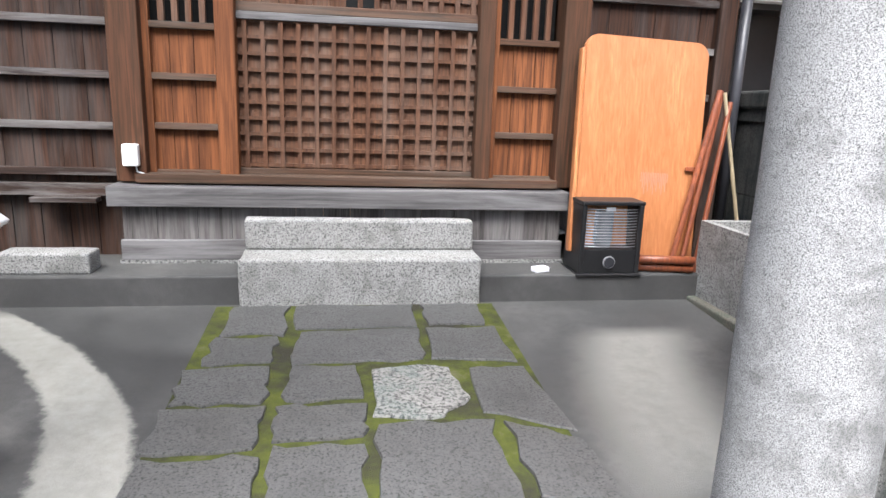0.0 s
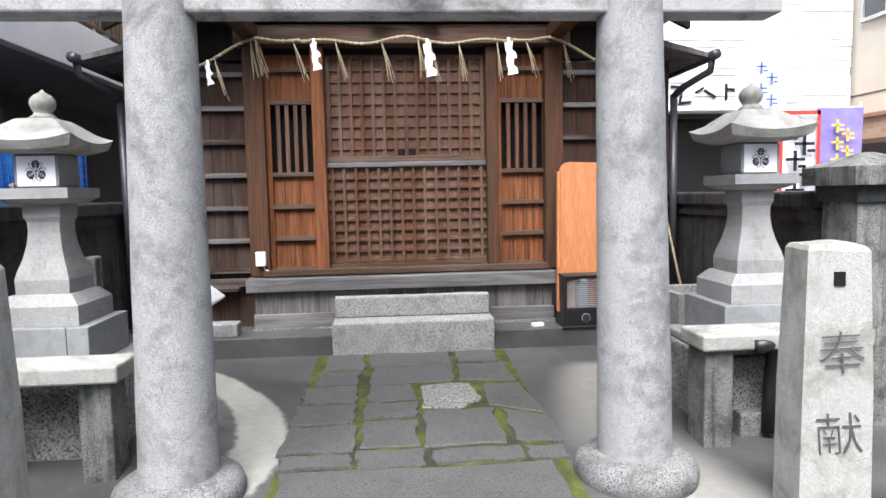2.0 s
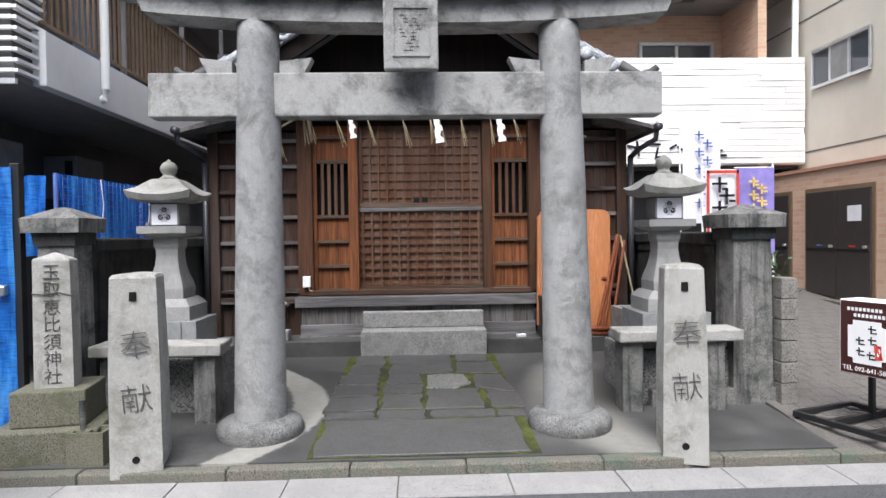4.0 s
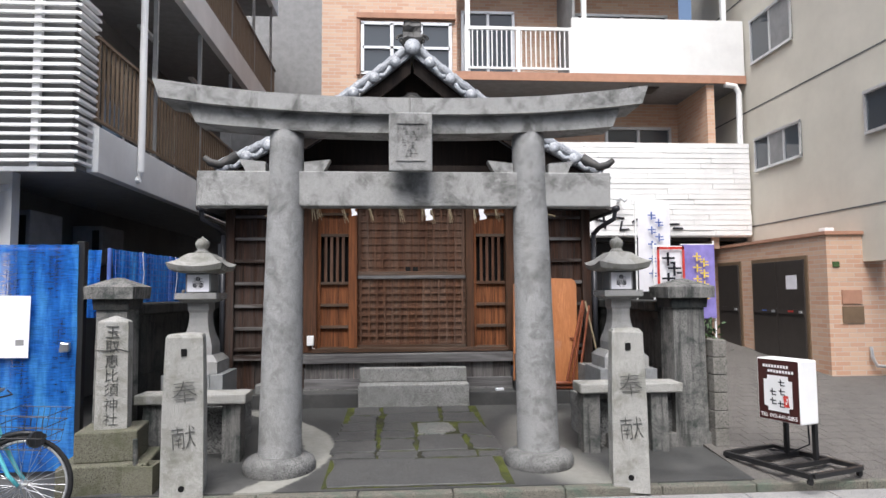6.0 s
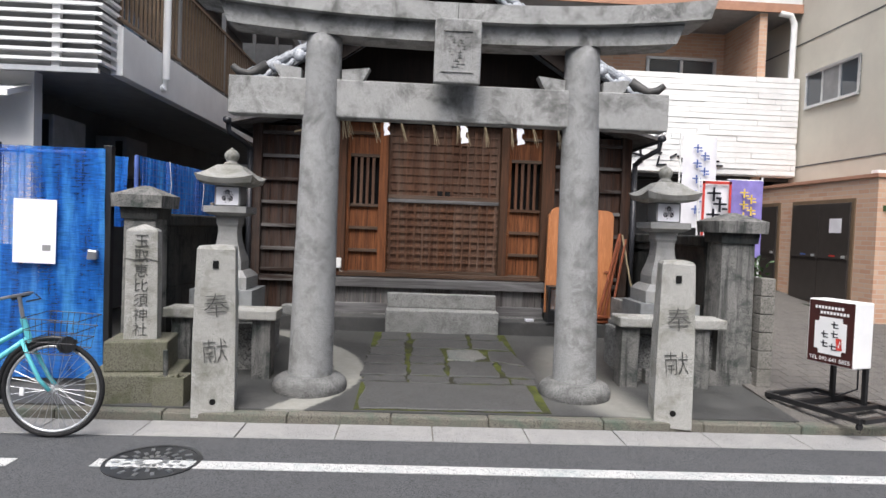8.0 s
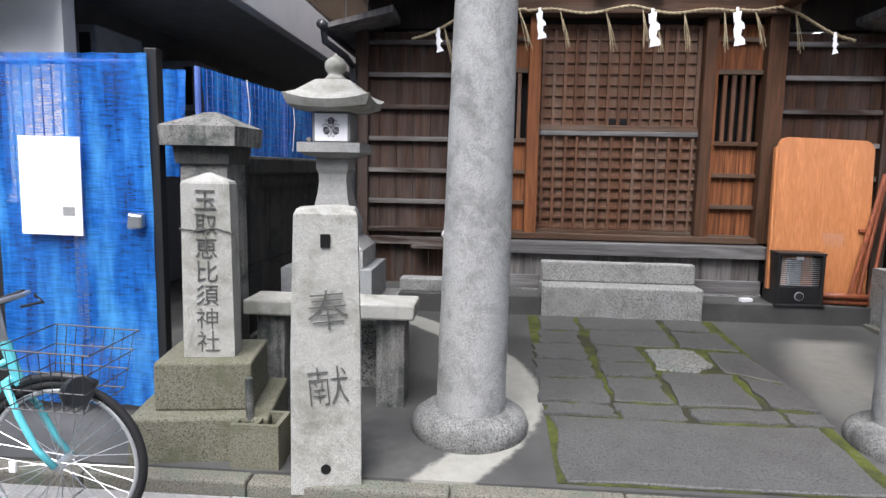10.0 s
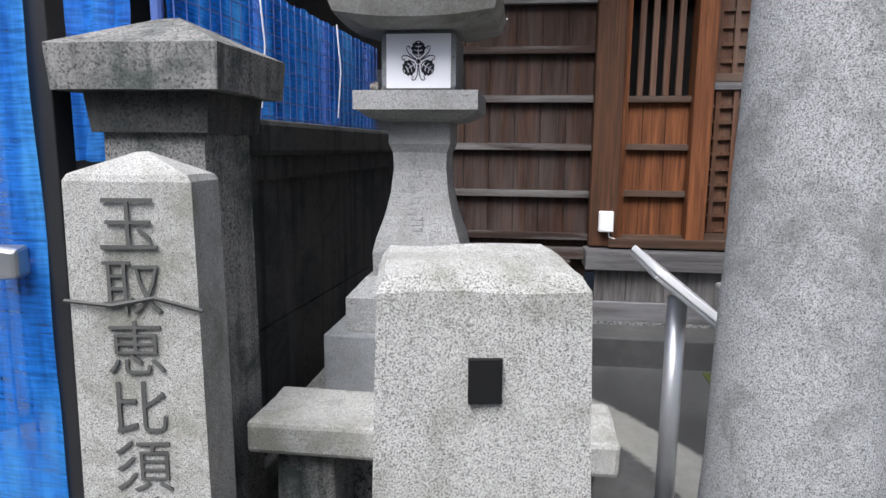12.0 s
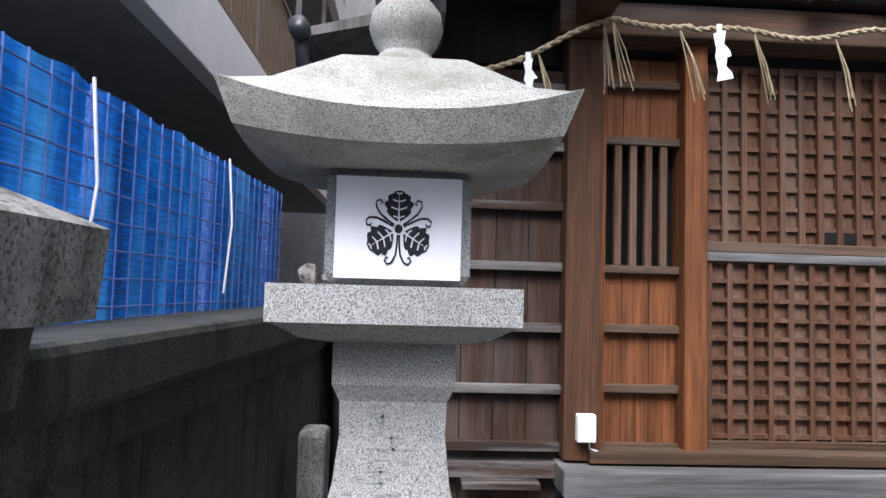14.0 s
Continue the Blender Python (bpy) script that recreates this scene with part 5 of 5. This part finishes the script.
def win(x0, x1, y, z0, z1, n, pale=False):
    w = bpart("window", box(x0, x1, y - 0.004, y + 0.02, z0, z1), GLASS_PALE if pale else GLASS)
    for k in range(n + 1):
        x = x0 + (x1 - x0) * k / n
        bpart("window_frame", box(x - 0.03, x + 0.03, y - 0.05, y - 0.005, z0, z1), ALU, parent=w)
    for z in (z0, z1):
        bpart("window_frame", box(x0 - 0.03, x1 + 0.03, y - 0.05, y - 0.005, z - 0.03, z + 0.03), ALU, parent=w)
    return w


w = win(-0.55, 1.12, 7.3, 5.75, 6.72, 3)
bpart("window_rail", box(-0.55, 1.12, 7.25, 7.295, 6.22, 6.27), ALU, parent=w)
bpart("window_reveal", box(-0.66, 1.22, 7.20, 7.295, 6.80, 6.90), TERRACOTTA)
bpart("window_reveal", box(-0.66, -0.60, 7.22, 7.295, 5.70, 6.80), TERRACOTTA)
win(1.5, 2.6, 8.7, 5.9, 7.6, 2)
win(4.0, 6.0, 8.7, 6.2, 7.6, 2)
win(4.6, 6.0, 8.7, 4.5, 5.1, 2)
bpart("awning_vent", box(4.7, 5.3, 7.5, 7.9, 5.62, 5.648), BLACK)
bpart("drainpipe", tube([(6.55, 7.30, 5.64), (6.75, 7.28, 5.60), (6.82, 7.28, 5.45), (6.82, 7.30, 4.45)], 0.055, 12), WHITE_PAINT)
sd = bpart("siding_panel", box(1.6, 6.93, 7.22, 7.40, 2.62, 4.44), SIDING, "white ribbed siding over the shop front")
random.seed(31)
for k in range(18):
    z = 2.64 + 0.1 * k
    x = 1.6
    while x < 6.9:
        l = random.uniform(0.5, 1.5)
        bpart("siding_strip", box(x, min(x + l, 6.93), 7.20 - random.uniform(0.0, 0.02), 7.219, z + 0.004, z + 0.096), SIDING, parent=sd)
        x += l + 0.004
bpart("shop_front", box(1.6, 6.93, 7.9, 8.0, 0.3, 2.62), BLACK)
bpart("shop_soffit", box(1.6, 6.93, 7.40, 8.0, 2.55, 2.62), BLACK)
bm = bmesh.new()
for x, z, w_, h_, a in ((3.95, 2.93, 0.24, 0.035, 12), (4.02, 2.90, 0.035, 0.26, -8), (4.30, 2.98, 0.22, 0.03, 4), (4.34, 2.82, 0.03, 0.20, 12), (4.42, 2.76, 0.16, 0.03, -5), (4.62, 2.93, 0.14, 0.03, -30), (4.78, 2.88, 0.2, 0.03, 30), (5.02, 2.90, 0.03, 0.24, 0), (5.1, 2.94, 0.2, 0.03, 5), (5.35, 2.86, 0.26, 0.03, 0), (5.45, 2.78, 0.2, 0.03, 0)):
    add_box(bm, -w_ / 2, w_ / 2, 7.15, 7.19, -h_ / 2, h_ / 2, 0.008, Matrix.Translation((x, 0, z)) @ pose(0, 0, 0, 0, a, 0))
bpart("sign_strokes", bm, INK, "dark brush strokes of a shop sign", parent=sd)
bpart("sign_lamp", tube([(4.3, 7.18, 3.3), (4.3, 6.95, 3.32), (4.34, 6.9, 3.26)], 0.035, 8), ALU, parent=sd)

# ---- right: cream building and low tiled annexe ----
cr = thing("cream_building", "cream rendered building with sliding windows and panel joints", "building", (7.5, 4, 0))
CI = Matrix.Translation((-7.5, -4, 0))


def cpart(name, bm, material, label="", parent=None):
    o = part(name, bm, material, parent or cr, label)
    if parent is None:
        o.matrix_parent_inverse = CI
    return o


cpart("wall", box(6.98, 7.3, 0.8, 9.5, 2.0, 13), CREAM)
for z in (2.82, 5.09, 7.4):
    cpart("panel_joint", box(6.972, 6.982, 0.8, 9.5, z - 0.012, z + 0.012), GREY_WALL)
for y0, y1, z0, z1, n in ((5.75, 7.0, 5.95, 6.78, 2), (5.62, 7.0, 3.86, 4.46, 3), (3.0, 4.08, 3.86, 4.46, 2)):
    w = cpart("window", box(6.955, 6.975, y0, y1, z0, z1), GLASS)
    for k in range(n + 1):
        y = y0 + (y1 - y0) * k / n
        cpart("window_frame", box(6.93, 6.954, y - 0.02, y + 0.02, z0, z1), ALU, parent=w)
    for z in (z0, z1):
        cpart("window_frame", box(6.92, 6.954, y0 - 0.02, y1 + 0.02, z - 0.025, z + 0.025), ALU, parent=w)
    cpart("screen", box(6.945, 6.952, y0 + (y1 - y0) / n * (0 if n == 2 else 1), y0 + (y1 - y0) / n * (1 if n == 2 else 2), z0, z1), SOFFIT, parent=w)
an = thing("tiled_annexe", "low tan tiled annexe with brown double doors", "building", (7.5, 5.5, 0.3))
NI = Matrix.Translation((-7.5, -5.5, -0.3))


def npart(name, bm, material, label="", parent=None):
    o = part(name, bm, material, parent or an, label)
    if parent is None:
        o.matrix_parent_inverse = NI
    return o


npart("wall", box(6.42, 12, 4.33, 9.5, 0.0, 2.40), FACADE_TILE)
npart("coping", box(6.38, 12, 4.29, 9.5, 2.40, 2.45), TERRACOTTA)
for y0, y1, n in ((4.82, 6.28, 2), (6.75, 7.5, 1)):
    npart("door_recess", box(6.40, 6.424, y0 - 0.05, y1 + 0.05, 0.42, 2.12), BROWN_RAIL)
    for k in range(n):
        a, b = y0 + (y1 - y0) * k / n, y0 + (y1 - y0) * (k + 1) / n
        d = npart("door", box(6.375, 6.40, a + 0.01, b - 0.01, 0.50, 2.06, 0.004), BROWN_DOOR, "dark brown metal door")
        npart("door_rail", box(6.36, 6.374, a + 0.02, b - 0.02, 1.20, 1.28), BROWN_DOOR, parent=d)
        npart("door_handle", box(6.33, 6.374, a + 0.05, a + 0.10, 1.22, 1.26), ALU, parent=d)
        if n == 2:
            npart("sticker", box(6.358, 6.3595, a + 0.28, a + 0.42, 1.235, 1.26), RED if k == 0 else BLUE_INK, parent=d)
npart("door_step", box(6.2, 6.42, 4.7, 7.6, 0.30, 0.46), KERB_STONE)
npart("notice", box(6.368, 6.3735, 5.0, 5.28, 1.60, 1.82), CLOTH, "small pale notice on the door")
npart("name_plate", box(6.62, 6.92, 4.305, 4.329, 1.38, 1.58), TERRACOTTA, "red and steel wall plates")
npart("name_plate", box(6.62, 6.94, 4.305, 4.329, 1.10, 1.34), BROWN_RAIL, "bronze name plate")
npart("exit_sign", box(6.50, 6.60, 4.31, 4.329, 1.92, 2.0), LEAF)
npart("gas_pipe", tube([(7.0, 4.28, 0.75), (7.0, 4.26, 0.6), (7.05, 4.24, 0.48), (7.3, 4.24, 0.46)], 0.025, 8), ALU)
npart("wall_lamp", box(6.6, 6.75, 4.6, 4.75, 2.45, 2.53, 0.01), WHITE_PAINT)
ub = thing("refuse_box", "grey lidded storage box beside the annexe", "bin", (7.6, 3.9, 0.30))
part("body", box(-0.3, 0.3, -0.25, 0.25, 0, 0.5, 0.02), SOFFIT, ub)
part("lid", box(-0.33, 0.33, -0.28, 0.28, 0.5, 0.56, 0.02), GREY_WALL, ub)

# banners
for i, (x, y, zt, w, h, mt, lb) in enumerate(((3.42, 3.9, 2.78, 0.46, 1.2, CLOTH, "white cloth banner with blue brush marks"), (3.42, 3.3, 2.15, 0.36, 0.95, CLOTH, "white cloth banner with red border and black marks"), (3.80, 3.35, 2.18, 0.42, 0.95, PURPLE, "purple cloth banner with yellow and white marks"))):
    bn = thing("shop_banner", lb, "banner", (x, y, 0.25), "banners beside the shop")
    bm = wavy(0, w, zt - 0.25 - h, zt - 0.25, 0.03, 10, 16, 5.0 + i)
    part("cloth", bm, mt, bn, smooth=True)
    part("pole", rod((-0.02 if i != 2 else w, 0.03, 0), (-0.02 if i != 2 else w, 0.03, zt - 0.2), 0.012), WHITE_PAINT, bn)
    part("cross_bar", rod((-0.02, 0.03, zt - 0.245), (w, 0.03, zt - 0.245), 0.008), WHITE_PAINT, bn)
    bm = bmesh.new()
    zt -= 0.25
    random.seed(40 + i)
    for k in range(9 if i != 1 else 5):
        z = zt - 0.16 - (h - 0.3) * k / (9 if i != 1 else 5)
        s = 0.055 if i != 1 else 0.085
        cx = w * (0.5 + (0.12 if k % 2 else -0.1))
        add_box(bm, cx - s, cx + s, -0.04, -0.036, z, z + s * 0.3)
        add_box(bm, cx - s * 0.2, cx + s * 0.15, -0.04, -0.036, z - s, z + s)
        add_box(bm, cx + s * 0.3, cx + s * 1.1, -0.04, -0.036, z - s * 0.7, z - s * 0.4)
    tagged(part("printed_marks", bm, (BLUE_INK, INK, YELLOW)[i], bn), kind="stuff")
    if i == 1:
        bm = bmesh.new()
        for a in ((0, w, zt - 0.035, zt), (0, 0.03, zt - h, zt), (w - 0.03, w, zt - h, zt)):
            add_box(bm, a[0], a[1], -0.038, -0.034, a[2], a[3])
        part("border", bm, RED, bn)

# light-box sign on a castor frame
sg = thing("sign_stand", "white light-box shop sign with maroon face on a black wheeled frame", "sign", (3.62, 1.05, 0.0))
sg.matrix_basis = pose(3.66, 0.98, -0.02, 0, 0, -70)
part("case", box(-0.22, 0.22, -0.11, 0.11, 0.42, 0.98, 0.012), SIGN_WHITE, sg)
fc = part("face", box(-0.205, 0.205, -0.116, -0.1105, 0.43, 0.97), MAROON, sg, "maroon printed face")
bm = box(-0.145, 0.145, -0.1205, -0.1165, 0.51, 0.83)
bmesh.ops.bevel(bm, geom=[e for e in bm.edges if abs(e.verts[0].co.y - e.verts[1].co.y) > 0.002], offset=0.04, segments=5, affect='EDGES')
part("white_panel", bm, SIGN_WHITE, fc)
bm = bmesh.new()
for x, z in ((0.04, 0.77), (0.04, 0.69), (-0.05, 0.68), (-0.05, 0.60), (0.03, 0.58)):
    add_box(bm, x - 0.03, x + 0.03, -0.123, -0.121, z, z + 0.01)
    add_box(bm, x - 0.012, x - 0.002, -0.123, -0.121, z - 0.03, z + 0.03)
    add_box(bm, x + 0.0, x + 0.035, -0.123, -0.121, z - 0.028, z - 0.019)
tagged(part("brush_marks", bm, INK, fc), kind="stuff")
part("red_mark", rough_up(box(0.06, 0.11, -0.123, -0.121, 0.56, 0.66, 0.0, seg=1), 0.01, 30, 2), RED, fc)
part("phone_number", letters("TEL 092-641-5855", 0.05, pose(0, -0.1175, 0.465) @ FACE_FRONT, 0.001), SIGN_WHITE, fc)
bm = bmesh.new()
for k in range(9):
    add_box(bm, -0.15 + 0.03 * k, -0.13 + 0.03 * k, -0.119, -0.1165, 0.90, 0.925)
    add_box(bm, -0.10 + 0.03 * k, -0.08 + 0.03 * k, -0.119, -0.1165, 0.855, 0.88)
tagged(part("small_print", bm, SIGN_WHITE, fc), kind="stuff")
for x in (-0.13, 0.16):
    part("upright", box(x - 0.018, x + 0.018, 0.112, 0.148, 0.06, 0.72), BLACK, sg)
for y in (-0.34, 0.30):
    part("base_bar", box(-0.42, 0.46, y - 0.022, y + 0.022, 0.055, 0.095), BLACK, sg)
for x in (-0.42, -0.14, 0.17, 0.46):
    part("base_bar", box(x - 0.022, x + 0.022, -0.32, 0.28, 0.057, 0.093), BLACK, sg)
for x in (-0.40, 0.44):
    for y in (-0.33, 0.29):
        part("castor", rod((x - 0.012, y, 0.028), (x + 0.012, y, 0.028), 0.028, None, 14), RUBBER, sg)
part("cable", tube([(0.1, 0.12, 0.5), (0.05, 0.2, 0.2), (-0.1, 0.15, 0.1), (-0.4, 0.2, 0.06), (-0.62, 0.3, 0.05)], 0.008, 6), WIRE, sg)

# ---- bicycle ----
bi = thing("bicycle", "cyan city bicycle with wire basket parked at the kerb", "bicycle", (-2.58, 0.17, -0.110))
bi.matrix_basis = pose(-2.58, 0.17, -0.110, 0, 3, 3)
R = 0.345


def wheel(x):
    w = part("wheel", bmesh.new(), RUBBER, bi)
    c = Vector((x, 0, R))
    ring = lambda rr, rt, n=48, k=8: tube_ring(c, rr, rt, n, k)
    part("tyre", ring(R - 0.017, 0.018), RUBBER, w, smooth=True)
    part("rim", ring(R - 0.043, 0.011), ALU, w, smooth=True)
    part("hub", rod(c + Vector((0, -0.045, 0)), c + Vector((0, 0.045, 0)), 0.02), ALU, w)
    bm = bmesh.new()
    for k in range(32):
        a = 2 * math.pi * k / 32
        o = a + (0.6 if k % 4 < 2 else -0.6)
        y = 0.03 if k % 2 else -0.03
        add_rod(bm, c + Vector((0.018 * math.cos(o), y, 0.018 * math.sin(o))), c + Vector(((R - 0.05) * math.cos(a), 0, (R - 0.05) * math.sin(a))), 0.0016, None, 4)
    tagged(part("spokes", bm, STEEL, w), kind="stuff")
    part("reflector", box(x - 0.22, x - 0.19, -0.012, 0.0, R - 0.06, R - 0.01, 0.004), SIGN_WHITE, w)
    return w


def tube_ring(c, rr, rt, n, k):
    bm = bmesh.new()
    vs = [[bm.verts.new(c + Vector(((rr + rt * math.cos(2 * math.pi * j / k)) * math.cos(2 * math.pi * i / n), rt * math.sin(2 * math.pi * j / k), (rr + rt * math.cos(2 * math.pi * j / k)) * math.sin(2 * math.pi * i / n)))) for j in range(k)] for i in range(n)]
    for i in range(n):
        for j in range(k):
            bm.faces.new((vs[i][j], vs[(i + 1) % n][j], vs[(i + 1) % n][(j + 1) % k], vs[i][(j + 1) % k]))
    bmesh.ops.recalc_face_normals(bm, faces=bm.faces)
    return bm


wheel(0.0)
wheel(-1.08)
H = Vector((-0.22, 0, 0.80))
part("fork", tube([H + Vector((0, -0.03, -0.12)), (-0.14, -0.06, 0.55), (-0.07, -0.062, 0.42), (0, -0.055, R)], 0.014, 8), CYAN, bi, smooth=True)
part("fork", tube([H + Vector((0, 0.03, -0.12)), (-0.14, 0.06, 0.55), (-0.07, 0.062, 0.42), (0, 0.055, R)], 0.014, 8), CYAN, bi, smooth=True)
part("head_tube", rod((-0.175, 0, 0.66), (-0.235, 0, 0.83), 0.021), CYAN, bi)
for a, b, r in (((-0.21, 0, 0.76), (-0.72, 0, 0.42), 0.017), ((-0.19, 0, 0.69), (-0.66, 0, 0.30), 0.02), ((-0.66, 0, 0.28), (-0.80, 0, 0.80), 0.016), ((-0.66, 0, 0.28), (-1.08, 0, R), 0.012), ((-0.74, 0, 0.58), (-1.08, 0, R), 0.011)):
    part("frame_tube", rod(a, b, r), CYAN, bi, smooth=True)
part("stem", rod((-0.235, 0, 0.83), (-0.27, 0, 0.98), 0.013), STEEL, bi)
part("handlebar", tube([(-0.42, -0.28, 0.93), (-0.32, -0.27, 0.97), (-0.26, -0.12, 0.99), (-0.25, 0.12, 0.99), (-0.32, 0.27, 0.97), (-0.42, 0.28, 0.93)], 0.011, 8), STEEL, bi, smooth=True)
for y in (-0.28, 0.28):
    part("grip", rod((-0.46, y, 0.915), (-0.34, y * 0.98, 0.965), 0.018), RUBBER, bi)
    part("brake_lever", tube([(-0.30, y, 0.96), (-0.26, y, 0.93), (-0.36, y, 0.90)], 0.007, 6), BLACK, bi)
part("mudguard", tube([(0 + (R + 0.015) * math.cos(a), 0, R + (R + 0.015) * math.sin(a)) for a in np.linspace(1.2, 3.4, 16)], 0.02, 6), BLACK, bi, smooth=True)
part("saddle", rough_up(box(-0.95, -0.68, -0.08, 0.08, 0.82, 0.88, 0.03), 0.006, 8), BLACK, bi)
bk_ = part("basket", bmesh.new(), WIRE, bi, "black wire basket")
bm = bmesh.new()
for z, ex in ((0.62, 0.0), (0.70, 0.012), (0.78, 0.025), (0.86, 0.04)):
    x0, x1, yy = -0.13 - ex * 0.5, 0.17 + ex, 0.15 + ex
    for a, b in (((x0, -yy, z), (x1, -yy, z)), ((x1, -yy, z), (x1, yy, z)), ((x1, yy, z), (x0, yy, z)), ((x0, yy, z), (x0, -yy, z))):
        add_rod(bm, a, b, 0.003, None, 4)
for k in range(9):
    x = -0.13 + 0.3 * k / 8
    for s in (-1, 1):
        add_rod(bm, (x, s * 0.15, 0.62), (x * 1.1, s * 0.19, 0.86), 0.002, None, 4)
    add_rod(bm, (x, -0.15, 0.62), (x, 0.15, 0.62), 0.002, None, 4)
tagged(part("basket_wires", bm, WIRE, bk_), kind="stuff")
part("lamp", lathe([(0.01, 0), (0.045, 0.01), (0.06, 0.05), (0.055, 0.08)], 16), BLACK, bi).matrix_basis = pose(0.06, -0.06, 0.66, 70, 0, 60)
part("kickstand", rod((-1.06, 0.06, 0.30), (-1.16, 0.14, 0.005), 0.009), STEEL, bi)

# street side behind the viewer: an added wall, never in view
setting("wall_street", box(-30, 30, -12.3, -12, -0.3, 7), CREAM, "plain unseen wall added across the road", "wall")

# ---- pieces of the ground, last ----
bed = setting("path_bed", box(-0.51, 1.10, 0.72, 3.52, -0.2, 0.0), MOSS, "mossy joints under the stone path", "path")
for v in bed.data.vertices:
    if v.co.z > -0.1:
        v.co.z = ground_z(v.co.y) + 0.005
random.seed(77)
SLABS = ((-0.47, 1.03, 0.73, 1.42), (-0.50, -0.10, 1.46, 1.62), (-0.07, 0.32, 1.46, 1.66), (0.36, 0.86, 1.46, 1.62),
         (-0.52, -0.10, 1.66, 2.02), (-0.06, 0.28, 1.70, 2.08), (0.33, 0.80, 1.67, 2.20),
         (-0.52, -0.11, 2.06, 2.36), (-0.06, 0.29, 2.12, 2.36), (-0.50, -0.12, 2.41, 2.72), (-0.04, 0.28, 2.41, 2.72),
         (-0.44, -0.12, 2.77, 3.06), (-0.03, 0.60, 2.77, 3.14), (-0.42, -0.10, 3.10, 3.50), (-0.05, 0.60, 3.18, 3.50), (0.66, 1.0, 3.20, 3.50))
ODD = (((0.33, 2.26), (0.62, 2.24), (0.74, 2.40), (0.70, 2.66), (0.55, 2.72), (0.34, 2.68)), ((0.64, 2.78), (1.06, 2.72), (1.03, 3.14), (0.66, 3.14)),
       ((0.78, 2.28), (1.12, 2.10), (1.06, 2.66), (0.80, 2.68)), ((0.86, 1.70), (1.14, 1.66), (1.14, 2.02), (0.86, 2.18)), ((0.90, 1.46), (1.12, 1.46), (1.12, 1.61), (0.90, 1.62)))
for i, s in enumerate(SLABS + ODD):
    if i < len(SLABS):
        a, b, c, d = s
        j = lambda: random.uniform(-0.02, 0.016)
        n = 5
        pts = [(a + (b - a) * k / n + j(), c + j()) for k in range(n)] + [(b + j(), c + (d - c) * k / n + j()) for k in range(n)] + [(b - (b - a) * k / n + j(), d + j()) for k in range(n)] + [(a + j(), d - (d - c) * k / n + j()) for k in range(n)]
    else:
        pts = []
        for p, q in zip(s, s[1:] + s[:1]):
            for k in range(4):
                pts.append((p[0] + (q[0] - p[0]) * k / 4 + random.uniform(-0.015, 0.015), p[1] + (q[1] - p[1]) * k / 4 + random.uniform(-0.015, 0.015)))
    h = random.uniform(0.014, 0.022)
    bm = bmesh.new()
    cx, cy = sum(p[0] for p in pts) / len(pts), sum(p[1] for p in pts) / len(pts)
    rings = [[bm.verts.new((cx + (p[0] - cx) * k, cy + (p[1] - cy) * k, ground_z(p[1]) + z)) for p in pts] for k, z in ((1.0, -0.03), (1.0, h - 0.007), (0.985, h))]
    for r0, r1 in zip(rings, rings[1:]):
        for k in range(len(pts)):
            bm.faces.new((r0[k], r0[(k + 1) % len(pts)], r1[(k + 1) % len(pts)], r1[k]))
    bm.faces.new(rings[-1])
    part("slab", bm, PALE_SLAB if i == 16 else SLAB_STONE, bed)
# kerb stones and footway slabs
kb = setting("kerb", box(-20, 20, 0.61, 0.67, -0.3, -0.07), KERB_STONE, "old mossy stone kerb", "kerb")
x = -9.0
while x < 11:
    l = random.uniform(0.75, 0.98)
    part("kerb_stone", box(x + 0.004, x + l - 0.004, 0.59 + random.uniform(-0.004, 0.004), 0.715, -0.2, -0.036 + random.uniform(-0.004, 0.004), 0.012), KERB_STONE, kb)
    x += l
for k in range(-12, 17):
    x = 0.12 + 0.72 * k
    part("footway_slab", box(x + 0.004, x + 0.716, 0.24, 0.586, -0.2, -0.103 + random.uniform(-0.002, 0.002), 0.004), FOOT_SLAB, footway)
# block pavers of the driveway nearest the street
pme = None
for r in range(22):
    for k in range(13):
        y = 0.75 + 0.205 * r
        x = 3.45 + 0.215 * k + (0.107 if r % 2 else 0)
        if pme is None:
            p = part("paver", box(-0.104, 0.104, -0.099, 0.099, -0.03, 0.006, 0.004, seg=1), PAVER, apron)
            pme = p.data
        else:
            p = new("paver", pme)
            p.parent = apron
        p.matrix_basis = pose(x, y, -0.045 + 0.1 * (y - 0.6), 5.7, 0, 0)
